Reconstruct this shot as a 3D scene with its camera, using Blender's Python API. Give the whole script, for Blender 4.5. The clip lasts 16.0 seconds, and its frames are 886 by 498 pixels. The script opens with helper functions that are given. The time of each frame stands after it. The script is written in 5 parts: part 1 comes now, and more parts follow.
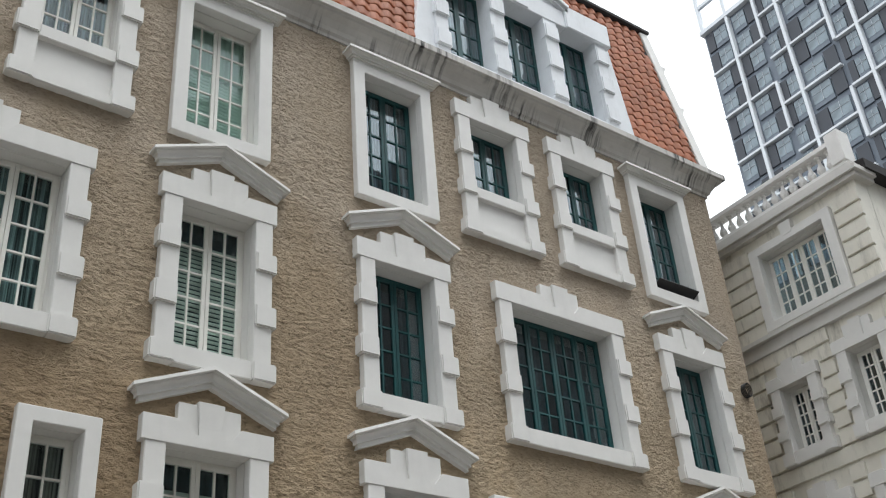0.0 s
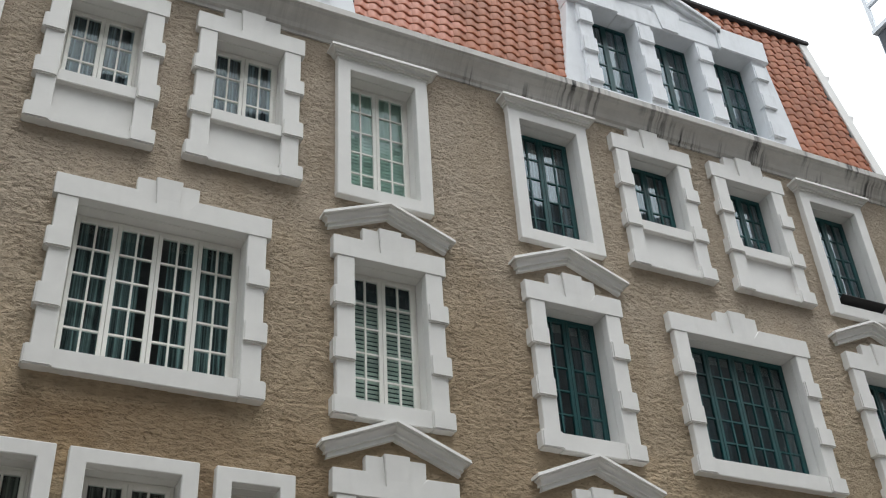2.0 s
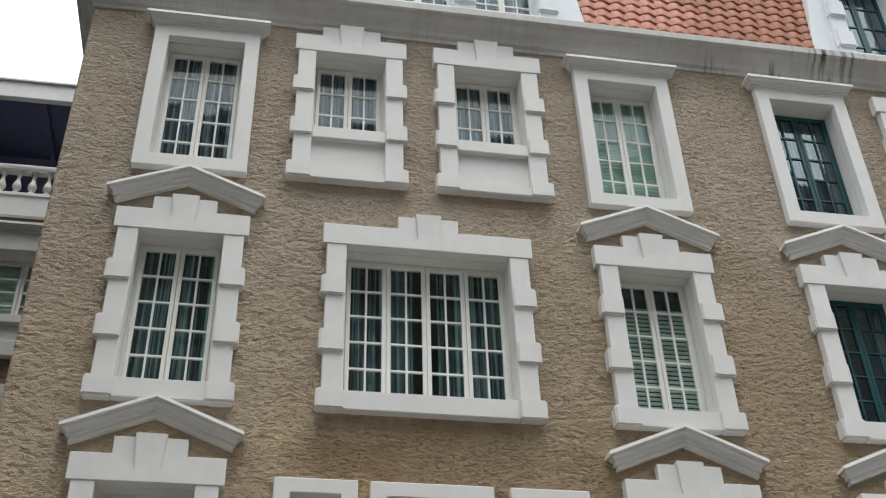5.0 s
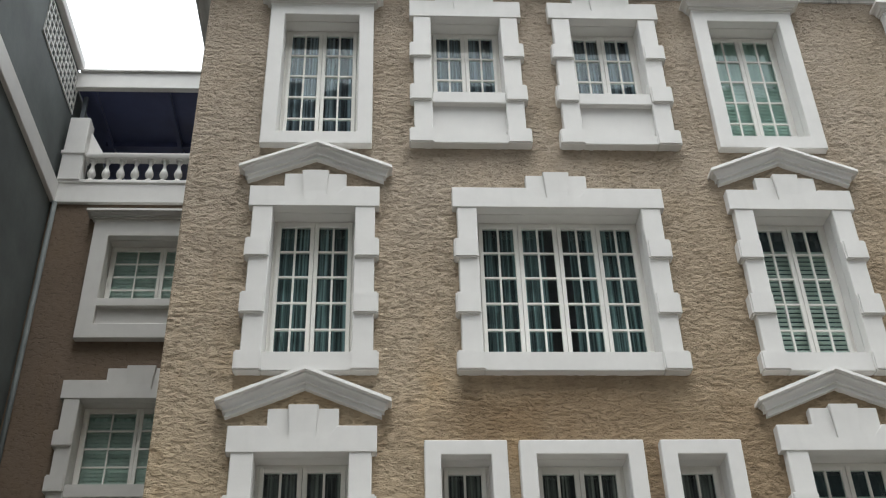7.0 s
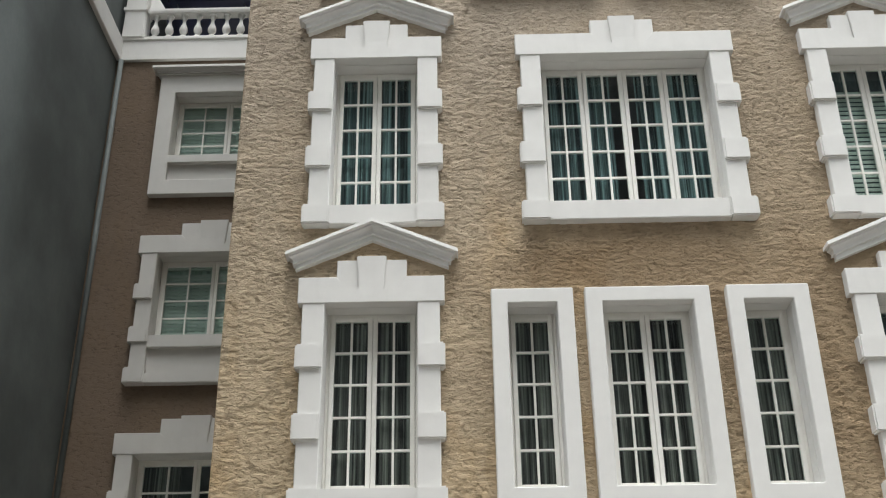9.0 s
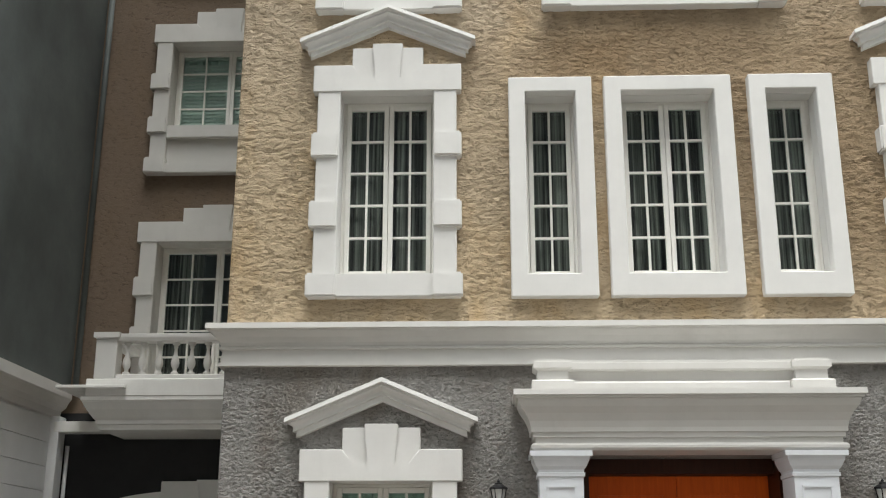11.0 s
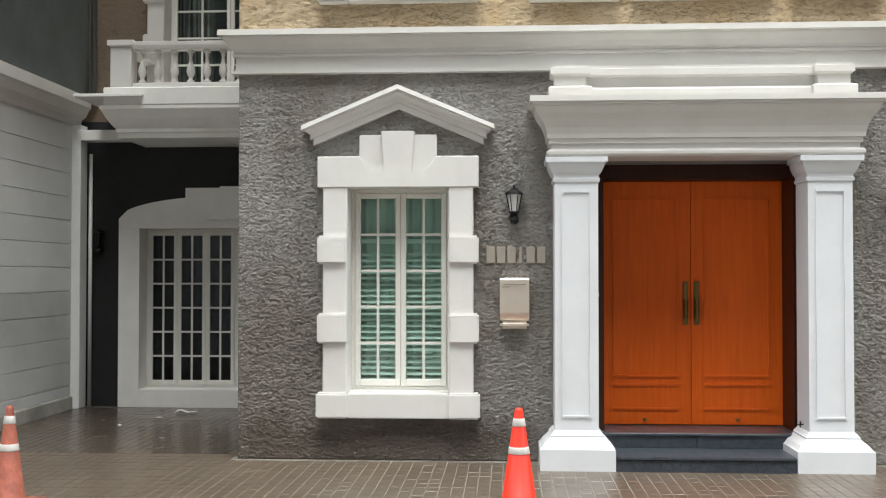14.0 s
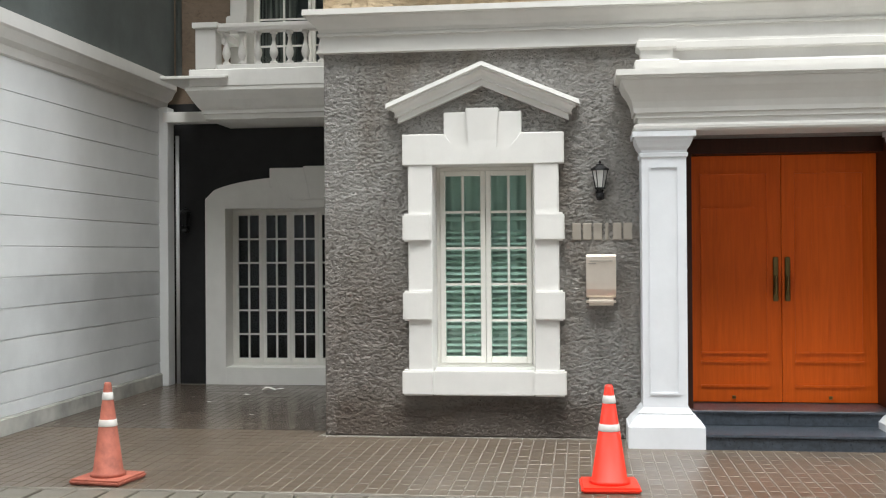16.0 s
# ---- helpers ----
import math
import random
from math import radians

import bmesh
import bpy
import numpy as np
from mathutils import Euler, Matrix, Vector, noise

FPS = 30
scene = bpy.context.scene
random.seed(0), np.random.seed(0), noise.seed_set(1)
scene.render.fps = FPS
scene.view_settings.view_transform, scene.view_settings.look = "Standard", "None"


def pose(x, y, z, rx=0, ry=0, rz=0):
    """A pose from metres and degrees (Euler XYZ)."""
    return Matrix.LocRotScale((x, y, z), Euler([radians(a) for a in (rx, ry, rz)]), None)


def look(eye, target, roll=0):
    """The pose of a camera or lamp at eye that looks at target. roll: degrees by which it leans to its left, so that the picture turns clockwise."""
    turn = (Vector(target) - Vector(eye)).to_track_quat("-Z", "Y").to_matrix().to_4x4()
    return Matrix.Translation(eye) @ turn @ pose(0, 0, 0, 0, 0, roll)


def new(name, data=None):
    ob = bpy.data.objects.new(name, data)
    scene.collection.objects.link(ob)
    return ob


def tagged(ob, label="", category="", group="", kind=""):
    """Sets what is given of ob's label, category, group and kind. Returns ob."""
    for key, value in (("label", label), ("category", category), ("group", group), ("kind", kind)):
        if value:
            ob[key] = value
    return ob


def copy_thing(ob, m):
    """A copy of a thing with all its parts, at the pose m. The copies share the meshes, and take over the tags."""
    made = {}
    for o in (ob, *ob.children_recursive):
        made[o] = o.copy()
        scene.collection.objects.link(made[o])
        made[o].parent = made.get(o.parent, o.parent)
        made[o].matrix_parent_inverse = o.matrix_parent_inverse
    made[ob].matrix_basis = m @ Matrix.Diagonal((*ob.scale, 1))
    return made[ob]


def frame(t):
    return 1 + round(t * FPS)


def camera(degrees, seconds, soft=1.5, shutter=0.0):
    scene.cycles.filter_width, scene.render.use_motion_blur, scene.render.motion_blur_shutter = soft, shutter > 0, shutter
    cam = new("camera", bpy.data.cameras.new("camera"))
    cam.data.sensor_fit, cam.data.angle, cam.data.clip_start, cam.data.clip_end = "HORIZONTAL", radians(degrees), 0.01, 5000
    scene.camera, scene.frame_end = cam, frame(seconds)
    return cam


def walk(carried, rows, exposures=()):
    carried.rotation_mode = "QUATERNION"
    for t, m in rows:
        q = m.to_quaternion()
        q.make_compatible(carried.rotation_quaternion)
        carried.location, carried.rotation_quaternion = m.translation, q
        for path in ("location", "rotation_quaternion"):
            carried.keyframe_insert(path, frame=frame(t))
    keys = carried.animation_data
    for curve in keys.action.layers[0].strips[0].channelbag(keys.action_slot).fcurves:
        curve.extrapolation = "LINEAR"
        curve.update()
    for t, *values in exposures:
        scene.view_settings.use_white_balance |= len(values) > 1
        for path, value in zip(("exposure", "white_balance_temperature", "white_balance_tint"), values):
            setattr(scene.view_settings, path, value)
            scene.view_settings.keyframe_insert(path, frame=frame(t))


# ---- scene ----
cam = camera(43.7, 16.0, soft=1.15)
PATH = [
    (0, (2.222, -8.751, 1.599), (3.266, -7.428, 2.676), -4.7),
    (0.5, (2.188, -8.778, 1.594), (3.172, -7.427, 2.691), -4.6),
    (1, (2.193, -8.831, 1.578), (3.1, -7.444, 2.698), -4.4),
    (1.5, (2.208, -8.918, 1.558), (3.043, -7.499, 2.694), -4.1),
    (2, (2.242, -8.976, 1.555), (2.993, -7.524, 2.707), -3.7),
    (2.5, (2.262, -8.986, 1.564), (2.942, -7.508, 2.728), -3.4),
    (3, (2.258, -8.995, 1.566), (2.859, -7.491, 2.739), -3.2),
    (3.5, (2.263, -9.003, 1.563), (2.792, -7.478, 2.744), -2.8),
    (4, (2.267, -8.974, 1.576), (2.717, -7.428, 2.762), -2.4),
    (4.5, (2.273, -8.981, 1.581), (2.651, -7.417, 2.769), -2.1),
    (5, (2.245, -8.963, 1.579), (2.547, -7.384, 2.769), -1.9),
    (5.2, (2.228, -8.955, 1.578), (2.503, -7.371, 2.768), -1.8),
    (7.3, (2.042, -8.949, 1.575), (2.123, -7.292, 2.692), -1.6),
    (7.5, (2.035, -8.949, 1.575), (2.102, -7.28, 2.675), -1.5),
    (8, (2.035, -8.968, 1.574), (2.067, -7.263, 2.619), -1.3),
    (8.5, (2.059, -8.982, 1.576), (2.063, -7.242, 2.561), -1.1),
    (9, (2.107, -8.997, 1.584), (2.082, -7.213, 2.487), -0.7),
    (9.2, (2.121, -9.0, 1.584), (2.088, -7.199, 2.452), -0.6),
    (11.3, (2.178, -8.964, 1.499), (2.1, -7.033, 2.012), -0.0),
    (11.5, (2.179, -8.963, 1.495), (2.099, -7.022, 1.972), -0.1),
    (12, (2.175, -8.976, 1.489), (2.091, -7.013, 1.866), -0.0),
    (12.5, (2.191, -8.978, 1.487), (2.098, -7.002, 1.778), -0.0),
    (13, (2.205, -8.968, 1.492), (2.104, -6.98, 1.689), 0.0),
    (13.5, (2.21, -8.953, 1.507), (2.103, -6.959, 1.624), 0.0),
    (14, (2.219, -8.923, 1.514), (2.103, -6.927, 1.56), 0.0),
    (14.5, (2.212, -8.92, 1.511), (2.088, -6.924, 1.517), 0.0),
    (15, (2.187, -8.932, 1.503), (2.042, -6.937, 1.488), -0.1),
    (15.5, (2.151, -8.959, 1.493), (1.968, -6.968, 1.481), -0.2),
    (16, (2.134, -8.917, 1.503), (1.883, -6.933, 1.511), -0.4),
]
EXPO = [(0, 1.51, 6250, 7.5), (1.2, 1.38, 6250, 7.5), (3.5, 1.5, 6250, 7.5), (5, 1.5, 6250, 7.5), (9, 1.93, 6350, 7.5), (12, 2.13, 6450, 6.5), (14.5, 2.36, 6400, 6.5), (16, 2.42, 6350, 6.5)]
walk(cam, [(t, look(eye, target, roll)) for t, eye, target, roll in PATH], EXPO)
SKY, SUN, CLOUD = 0.15, 0.6, 4.5

# ---- world and light ----
world = bpy.data.worlds.new("overcast_sky")
scene.world = world
world.use_nodes = True
wn = world.node_tree.nodes
wl = world.node_tree.links
wn.clear()
sky = wn.new("ShaderNodeTexSky")
sky.sky_type = "NISHITA"
sky.sun_disc = False
sky.sun_elevation = radians(73)
sky.sun_rotation = radians(170)
sky.air_density = 1.0
sky.dust_density = 6.0
sky.ozone_density = 1.0
grey_sky = wn.new("ShaderNodeHueSaturation")
grey_sky.inputs["Saturation"].default_value = 0.12
bg = wn.new("ShaderNodeBackground")
bg.inputs["Strength"].default_value = SKY
wout = wn.new("ShaderNodeOutputWorld")
wl.new(sky.outputs[0], grey_sky.inputs["Color"])
cloud = wn.new("ShaderNodeMix")
cloud.data_type = "RGBA"
cloud.inputs[0].default_value = 0.8
cloud.inputs[7].default_value = (CLOUD * 0.985, CLOUD, CLOUD * 1.02, 1)
wl.new(grey_sky.outputs[0], cloud.inputs[6])
wl.new(cloud.outputs[2], bg.inputs[0])
wl.new(bg.outputs[0], wout.inputs[0])

sun = new("sun", bpy.data.lights.new("sun", "SUN"))
sun.data.energy = SUN
sun.data.angle = radians(35)
sun.data.color = (1.0, 0.97, 0.93)
sun.matrix_world = look((3.5, -4.2, 14), (2.8, 0, 0))

# ---- materials ----


def mat_base(name, rough=0.6, metal=0.0, spec=0.5):
    m = bpy.data.materials.new(name)
    m.use_nodes = True
    nt = m.node_tree
    b = nt.nodes["Principled BSDF"]
    b.inputs["Roughness"].default_value = rough
    b.inputs["Metallic"].default_value = metal
    b.inputs["Specular IOR Level"].default_value = spec
    return m, nt, b


def coords(nt, scale=(1, 1, 1)):
    tc = nt.nodes.new("ShaderNodeTexCoord")
    mp = nt.nodes.new("ShaderNodeMapping")
    mp.inputs["Scale"].default_value = scale
    nt.links.new(tc.outputs["Object"], mp.inputs["Vector"])
    return mp.outputs["Vector"]


def noise_node(nt, vec, scale, detail=4, rough=0.6, dist=0.0):
    n = nt.nodes.new("ShaderNodeTexNoise")
    n.inputs["Scale"].default_value = scale
    n.inputs["Detail"].default_value = detail
    n.inputs["Roughness"].default_value = rough
    n.inputs["Distortion"].default_value = dist
    nt.links.new(vec, n.inputs["Vector"])
    return n.outputs["Fac"]


def ramp(nt, fac, stops):
    r = nt.nodes.new("ShaderNodeValToRGB")
    e = r.color_ramp.elements
    e[0].position, e[0].color = stops[0][0], (*stops[0][1], 1)
    e[1].position, e[1].color = stops[-1][0], (*stops[-1][1], 1)
    for p, c in stops[1:-1]:
        k = e.new(p)
        k.color = (*c, 1)
    nt.links.new(fac, r.inputs["Fac"])
    return r.outputs["Color"]


def mix(nt, a, b, fac, mode="MIX"):
    m = nt.nodes.new("ShaderNodeMix")
    m.data_type, m.blend_type = "RGBA", mode
    for sock, v in ((m.inputs[6], a), (m.inputs[7], b)):
        if isinstance(v, tuple):
            sock.default_value = (*v, 1)
        else:
            nt.links.new(v, sock)
    if isinstance(fac, float):
        m.inputs[0].default_value = fac
    else:
        nt.links.new(fac, m.inputs[0])
    return m.outputs[2]


def maths(nt, op, a, b=0.0):
    m = nt.nodes.new("ShaderNodeMath")
    m.operation = op
    for sock, v in ((m.inputs[0], a), (m.inputs[1], b)):
        if isinstance(v, (int, float)):
            sock.default_value = v
        else:
            nt.links.new(v, sock)
    return m.outputs[0]


def bump(nt, b, height, strength=0.4, dist=0.01):
    n = nt.nodes.new("ShaderNodeBump")
    n.inputs["Strength"].default_value = strength
    n.inputs["Distance"].default_value = dist
    nt.links.new(height, n.inputs["Height"])
    nt.links.new(n.outputs["Normal"], b.inputs["Normal"])


def mat_plain(name, col, rough=0.5, metal=0.0, var=0.12, scale=3.0, fine=60.0, bump_s=0.15, spec=0.5, rand=0.0):
    """Paint, metal or plastic: base colour with blotches, fine grain and slight relief."""
    m, nt, b = mat_base(name, rough, metal, spec)
    v = coords(nt)
    dark = tuple(c * (1 - var) for c in col)
    light = tuple(min(1, c * (1 + var * 0.5)) for c in col)
    c = ramp(nt, noise_node(nt, v, scale, 5), [(0.35, dark), (0.65, light)])
    c = mix(nt, c, dark, maths(nt, "MULTIPLY", noise_node(nt, v, fine, 2), 0.35))
    if rand:
        oi = nt.nodes.new("ShaderNodeObjectInfo")
        c = mix(nt, c, tuple(x * (1 - rand) for x in col), oi.outputs["Random"])
    nt.links.new(c, b.inputs["Base Color"])
    r = maths(nt, "ADD", maths(nt, "MULTIPLY", noise_node(nt, v, scale * 3, 3), 0.2), rough - 0.1)
    nt.links.new(r, b.inputs["Roughness"])
    bump(nt, b, noise_node(nt, v, fine, 3), bump_s, 0.002)
    return m


def mat_stucco(name, base, dark, stain, stain_amt, deep, aged=None, flat=3.2, fine=1.0, rag=0.6, damp=()):
    """Coarse render dragged sideways into ragged ridges, with relief shade painted dark into the hollows, and stains;
    aged: a greyer tone that gains on the higher storeys.
    """
    m, nt, b = mat_base(name, 0.92, 0, 0.2)
    v = coords(nt, (1, 1, flat))
    v2 = coords(nt)
    drag = noise_node(nt, v, 14.5 * fine, 6, 0.66, 0.5)
    grit = noise_node(nt, coords(nt, (1, 1, 1.7)), 42, 4, 0.65)
    where = noise_node(nt, v2, 3.5, 4, 0.6)
    low = maths(nt, "ADD", drag, maths(nt, "MULTIPLY", maths(nt, "SUBTRACT", grit, 0.5), 0.4))
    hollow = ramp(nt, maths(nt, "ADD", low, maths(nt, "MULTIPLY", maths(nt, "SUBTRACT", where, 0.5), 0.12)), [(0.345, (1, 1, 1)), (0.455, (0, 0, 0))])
    h = maths(nt, "ADD", maths(nt, "MULTIPLY", drag, 1.25), maths(nt, "MULTIPLY", grit, 0.36))
    h = maths(nt, "SUBTRACT", h, maths(nt, "MULTIPLY", hollow, 0.42))
    mid = noise_node(nt, coords(nt, (1, 1, 0.5)), 1.7, 5, 0.6)
    big = noise_node(nt, v2, 0.55, 5, 0.65)
    c = mix(nt, base, stain, maths(nt, "MULTIPLY", ramp(nt, mid, [(0.48, (0, 0, 0)), (0.70, (1, 1, 1))]), stain_amt))
    if aged:
        sep = nt.nodes.new("ShaderNodeSeparateXYZ")
        nt.links.new(v2, sep.inputs[0])
        rise = nt.nodes.new("ShaderNodeMapRange")
        rise.inputs["From Min"].default_value, rise.inputs["From Max"].default_value = 4.6, 8.6
        nt.links.new(maths(nt, "ADD", sep.outputs[2], maths(nt, "MULTIPLY", maths(nt, "SUBTRACT", big, 0.5), 5.0)), rise.inputs["Value"])
        c = mix(nt, c, aged, maths(nt, "MULTIPLY", rise.outputs[0], 0.85))
    c = mix(nt, c, dark, maths(nt, "MULTIPLY", ramp(nt, big, [(0.48, (0, 0, 0)), (0.72, (1, 1, 1))]), 0.55))
    for cx, cz, rx, rz, tone, amount in damp:
        place = nt.nodes.new("ShaderNodeVectorMath")
        place.operation = "SUBTRACT"
        nt.links.new(v2, place.inputs[0])
        place.inputs[1].default_value = (cx, 0, cz)
        part_ = nt.nodes.new("ShaderNodeVectorMath")
        part_.operation = "MULTIPLY"
        nt.links.new(place.outputs[0], part_.inputs[0])
        part_.inputs[1].default_value = (1 / rx, 0, 1 / rz)
        span = nt.nodes.new("ShaderNodeVectorMath")
        span.operation = "LENGTH"
        nt.links.new(part_.outputs[0], span.inputs[0])
        spread = maths(nt, "ADD", span.outputs["Value"], maths(nt, "MULTIPLY", maths(nt, "SUBTRACT", mid, 0.5), 1.8))
        c = mix(nt, c, tone, maths(nt, "MULTIPLY", ramp(nt, spread, [(0.45, (1, 1, 1)), (1.0, (0, 0, 0))]), amount))
    # Lighter ridges and dark hollows put the relief's shading into the colour.
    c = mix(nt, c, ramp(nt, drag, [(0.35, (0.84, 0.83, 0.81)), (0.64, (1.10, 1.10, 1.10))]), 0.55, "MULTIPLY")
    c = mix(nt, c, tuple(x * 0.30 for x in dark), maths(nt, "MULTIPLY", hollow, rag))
    nt.links.new(c, b.inputs["Base Color"])
    bump(nt, b, h, 1.0, deep)
    return m


def mat_weather(name, col, streak, amount, fine=5.0):
    """White paint with dirt that runs down in streaks."""
    m, nt, b = mat_base(name, 0.6, 0, 0.35)
    v = coords(nt, (fine, fine, 0.5))
    v2 = coords(nt)
    s = noise_node(nt, v, 2.2, 6, 0.7)
    spots = noise_node(nt, v2, 1.1, 5, 0.6)
    f = maths(nt, "MULTIPLY", ramp(nt, s, [(0.5, (0, 0, 0)), (0.75, (1, 1, 1))]), ramp(nt, spots, [(0.42, (0, 0, 0)), (0.62, (1, 1, 1))]))
    c = ramp(nt, noise_node(nt, v2, 4, 5), [(0.3, tuple(x * 0.93 for x in col)), (0.7, col)])
    c = mix(nt, c, streak, maths(nt, "MULTIPLY", f, amount))
    nt.links.new(c, b.inputs["Base Color"])
    bump(nt, b, noise_node(nt, v2, 45, 4), 0.25, 0.003)
    return m


def mat_cornice(name, col, streak):
    """Grey cornice paint: black rain drips from the top edge, heavier on the older house."""
    m, nt, b = mat_base(name, 0.75, 0, 0.3)
    v2 = coords(nt)
    tc = nt.nodes.new("ShaderNodeSeparateXYZ")
    nt.links.new(v2, tc.inputs[0])
    drip = noise_node(nt, coords(nt, (17, 1, 0.7)), 1.0, 4, 0.65)
    patch = noise_node(nt, coords(nt, (1.1, 1, 0.5)), 1.0, 3, 0.6)
    old = nt.nodes.new("ShaderNodeMapRange")
    old.inputs["From Min"].default_value, old.inputs["From Max"].default_value = 7.0, 7.9
    old.inputs["To Min"].default_value, old.inputs["To Max"].default_value = 0.12, 1.0
    nt.links.new(tc.outputs[0], old.inputs["Value"])
    f = maths(nt, "MULTIPLY", ramp(nt, drip, [(0.46, (0, 0, 0)), (0.60, (1, 1, 1))]), ramp(nt, patch, [(0.48, (0, 0, 0)), (0.60, (1, 1, 1))]))
    f = maths(nt, "MULTIPLY", f, old.outputs[0])
    c = ramp(nt, noise_node(nt, v2, 3, 6, 0.7), [(0.3, tuple(x * 0.8 for x in col)), (0.7, col)])
    c = mix(nt, c, streak, f)
    nt.links.new(c, b.inputs["Base Color"])
    bump(nt, b, noise_node(nt, v2, 30, 4), 0.3, 0.004)
    return m


def mat_glass(name, tint, rough=0.02, base=0.036):
    m = bpy.data.materials.new(name)
    m.use_nodes = True
    nt = m.node_tree
    nt.nodes.clear()
    out = nt.nodes.new("ShaderNodeOutputMaterial")
    tr = nt.nodes.new("ShaderNodeBsdfTransparent")
    tr.inputs[0].default_value = (*tint, 1)
    gl = nt.nodes.new("ShaderNodeBsdfGlossy")
    gl.inputs["Roughness"].default_value = rough
    gl.inputs["Color"].default_value = (0.9, 0.95, 0.97, 1)
    lw = nt.nodes.new("ShaderNodeLayerWeight")
    lw.inputs["Blend"].default_value = 0.5
    gloss = maths(nt, "ADD", maths(nt, "MULTIPLY", maths(nt, "POWER", lw.outputs["Facing"], 5.0), 0.9), base)
    v = coords(nt)
    bp = nt.nodes.new("ShaderNodeBump")
    bp.inputs["Strength"].default_value = 0.04
    bp.inputs["Distance"].default_value = 0.01
    nt.links.new(noise_node(nt, v, 5, 2), bp.inputs["Height"])
    nt.links.new(bp.outputs[0], gl.inputs["Normal"])
    mx = nt.nodes.new("ShaderNodeMixShader")
    nt.links.new(gloss, mx.inputs[0])
    nt.links.new(tr.outputs[0], mx.inputs[1])
    nt.links.new(gl.outputs[0], mx.inputs[2])
    nt.links.new(mx.outputs[0], out.inputs[0])
    return m


def mat_wood(name, col, dark):
    m, nt, b = mat_base(name, 0.42, 0, 0.22)
    v = coords(nt, (14, 14, 0.8))
    g = noise_node(nt, v, 2.5, 6, 0.65, 0.8)
    c = ramp(nt, g, [(0.3, dark), (0.7, col)])
    c = mix(nt, c, dark, maths(nt, "MULTIPLY", noise_node(nt, coords(nt), 1.2, 4), 0.5))
    nt.links.new(c, b.inputs["Base Color"])
    bump(nt, b, g, 0.1, 0.002)
    return m


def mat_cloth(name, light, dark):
    """Hanging cloth with the light and shade of its folds painted in as uneven bands that run down."""
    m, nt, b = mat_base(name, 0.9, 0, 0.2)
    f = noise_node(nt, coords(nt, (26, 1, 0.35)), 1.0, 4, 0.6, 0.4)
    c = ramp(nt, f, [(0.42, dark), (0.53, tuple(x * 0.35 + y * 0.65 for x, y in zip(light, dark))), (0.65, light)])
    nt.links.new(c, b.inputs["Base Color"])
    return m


WHITE = mat_weather("white_render_paint", (0.70, 0.688, 0.662), (0.36, 0.35, 0.32), 0.14, 2.0)
WHITE_OLD = mat_weather("weathered_white_render", (0.735, 0.722, 0.70), (0.36, 0.345, 0.31), 0.22, 1.4)
CORNICE = mat_cornice("stained_cornice", (0.60, 0.58, 0.55), (0.03, 0.03, 0.03))
CREAMW = mat_weather("cream_moulding", (0.60, 0.585, 0.555), (0.36, 0.34, 0.3), 0.22, 1.6)
# Last two damp entries just darken broad wall areas; the first are stains.
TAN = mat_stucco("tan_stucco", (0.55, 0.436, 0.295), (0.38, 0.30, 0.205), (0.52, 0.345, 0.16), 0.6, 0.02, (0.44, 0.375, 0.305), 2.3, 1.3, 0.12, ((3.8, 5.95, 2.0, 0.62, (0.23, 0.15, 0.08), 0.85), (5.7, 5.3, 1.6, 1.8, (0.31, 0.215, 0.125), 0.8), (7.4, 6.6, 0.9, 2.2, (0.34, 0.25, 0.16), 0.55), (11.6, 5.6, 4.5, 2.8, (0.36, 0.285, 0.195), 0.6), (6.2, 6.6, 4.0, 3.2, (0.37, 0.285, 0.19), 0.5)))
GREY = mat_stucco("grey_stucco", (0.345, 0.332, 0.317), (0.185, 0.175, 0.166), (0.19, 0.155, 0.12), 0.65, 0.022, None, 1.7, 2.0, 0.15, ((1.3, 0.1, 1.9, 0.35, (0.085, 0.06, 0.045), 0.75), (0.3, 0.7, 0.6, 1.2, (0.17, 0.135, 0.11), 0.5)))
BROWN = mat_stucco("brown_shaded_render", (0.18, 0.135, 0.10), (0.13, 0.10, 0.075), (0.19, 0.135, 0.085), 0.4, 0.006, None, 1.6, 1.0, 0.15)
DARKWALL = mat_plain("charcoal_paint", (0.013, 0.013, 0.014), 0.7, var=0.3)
SIDEWALL = mat_plain("green_grey_wall_paint", (0.115, 0.13, 0.126), 0.75, var=0.45, scale=0.5, fine=25, bump_s=0.4)
COLW = mat_weather("cool_white_column_paint", (0.69, 0.705, 0.73), (0.45, 0.45, 0.44), 0.12, 2.0)
# Streaks are wear; the bright bluish tone also carries skylight on the dormers.
DORMW = mat_weather("streaked_dormer_paint", (0.80, 0.82, 0.85), (0.22, 0.22, 0.21), 0.4, 1.8)
# Brighter copy of the moulding white; makes up for weak light by the carport.
ARCHW = mat_weather("white_arch_paint", (0.84, 0.83, 0.80), (0.4, 0.39, 0.36), 0.15, 2.0)
SIDING = mat_plain("white_siding_paint", (0.80, 0.81, 0.81), 0.55, var=0.1, scale=0.8)
# Greyer siding tone for the boards below z 1.4.
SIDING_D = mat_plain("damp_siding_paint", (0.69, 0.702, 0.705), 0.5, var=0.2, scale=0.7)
PLINTH = mat_plain("stained_cement_plinth", (0.48, 0.47, 0.43), 0.75, var=0.4, scale=2.5, fine=40, bump_s=0.4)
FRAME_W = mat_plain("cream_window_paint", (0.80, 0.785, 0.735), 0.45, var=0.05)
FRAME_G = mat_plain("dark_green_window_paint", (0.006, 0.074, 0.077), 0.4, var=0.35)
GLASS = mat_glass("window_glass", (0.88, 0.94, 0.93))
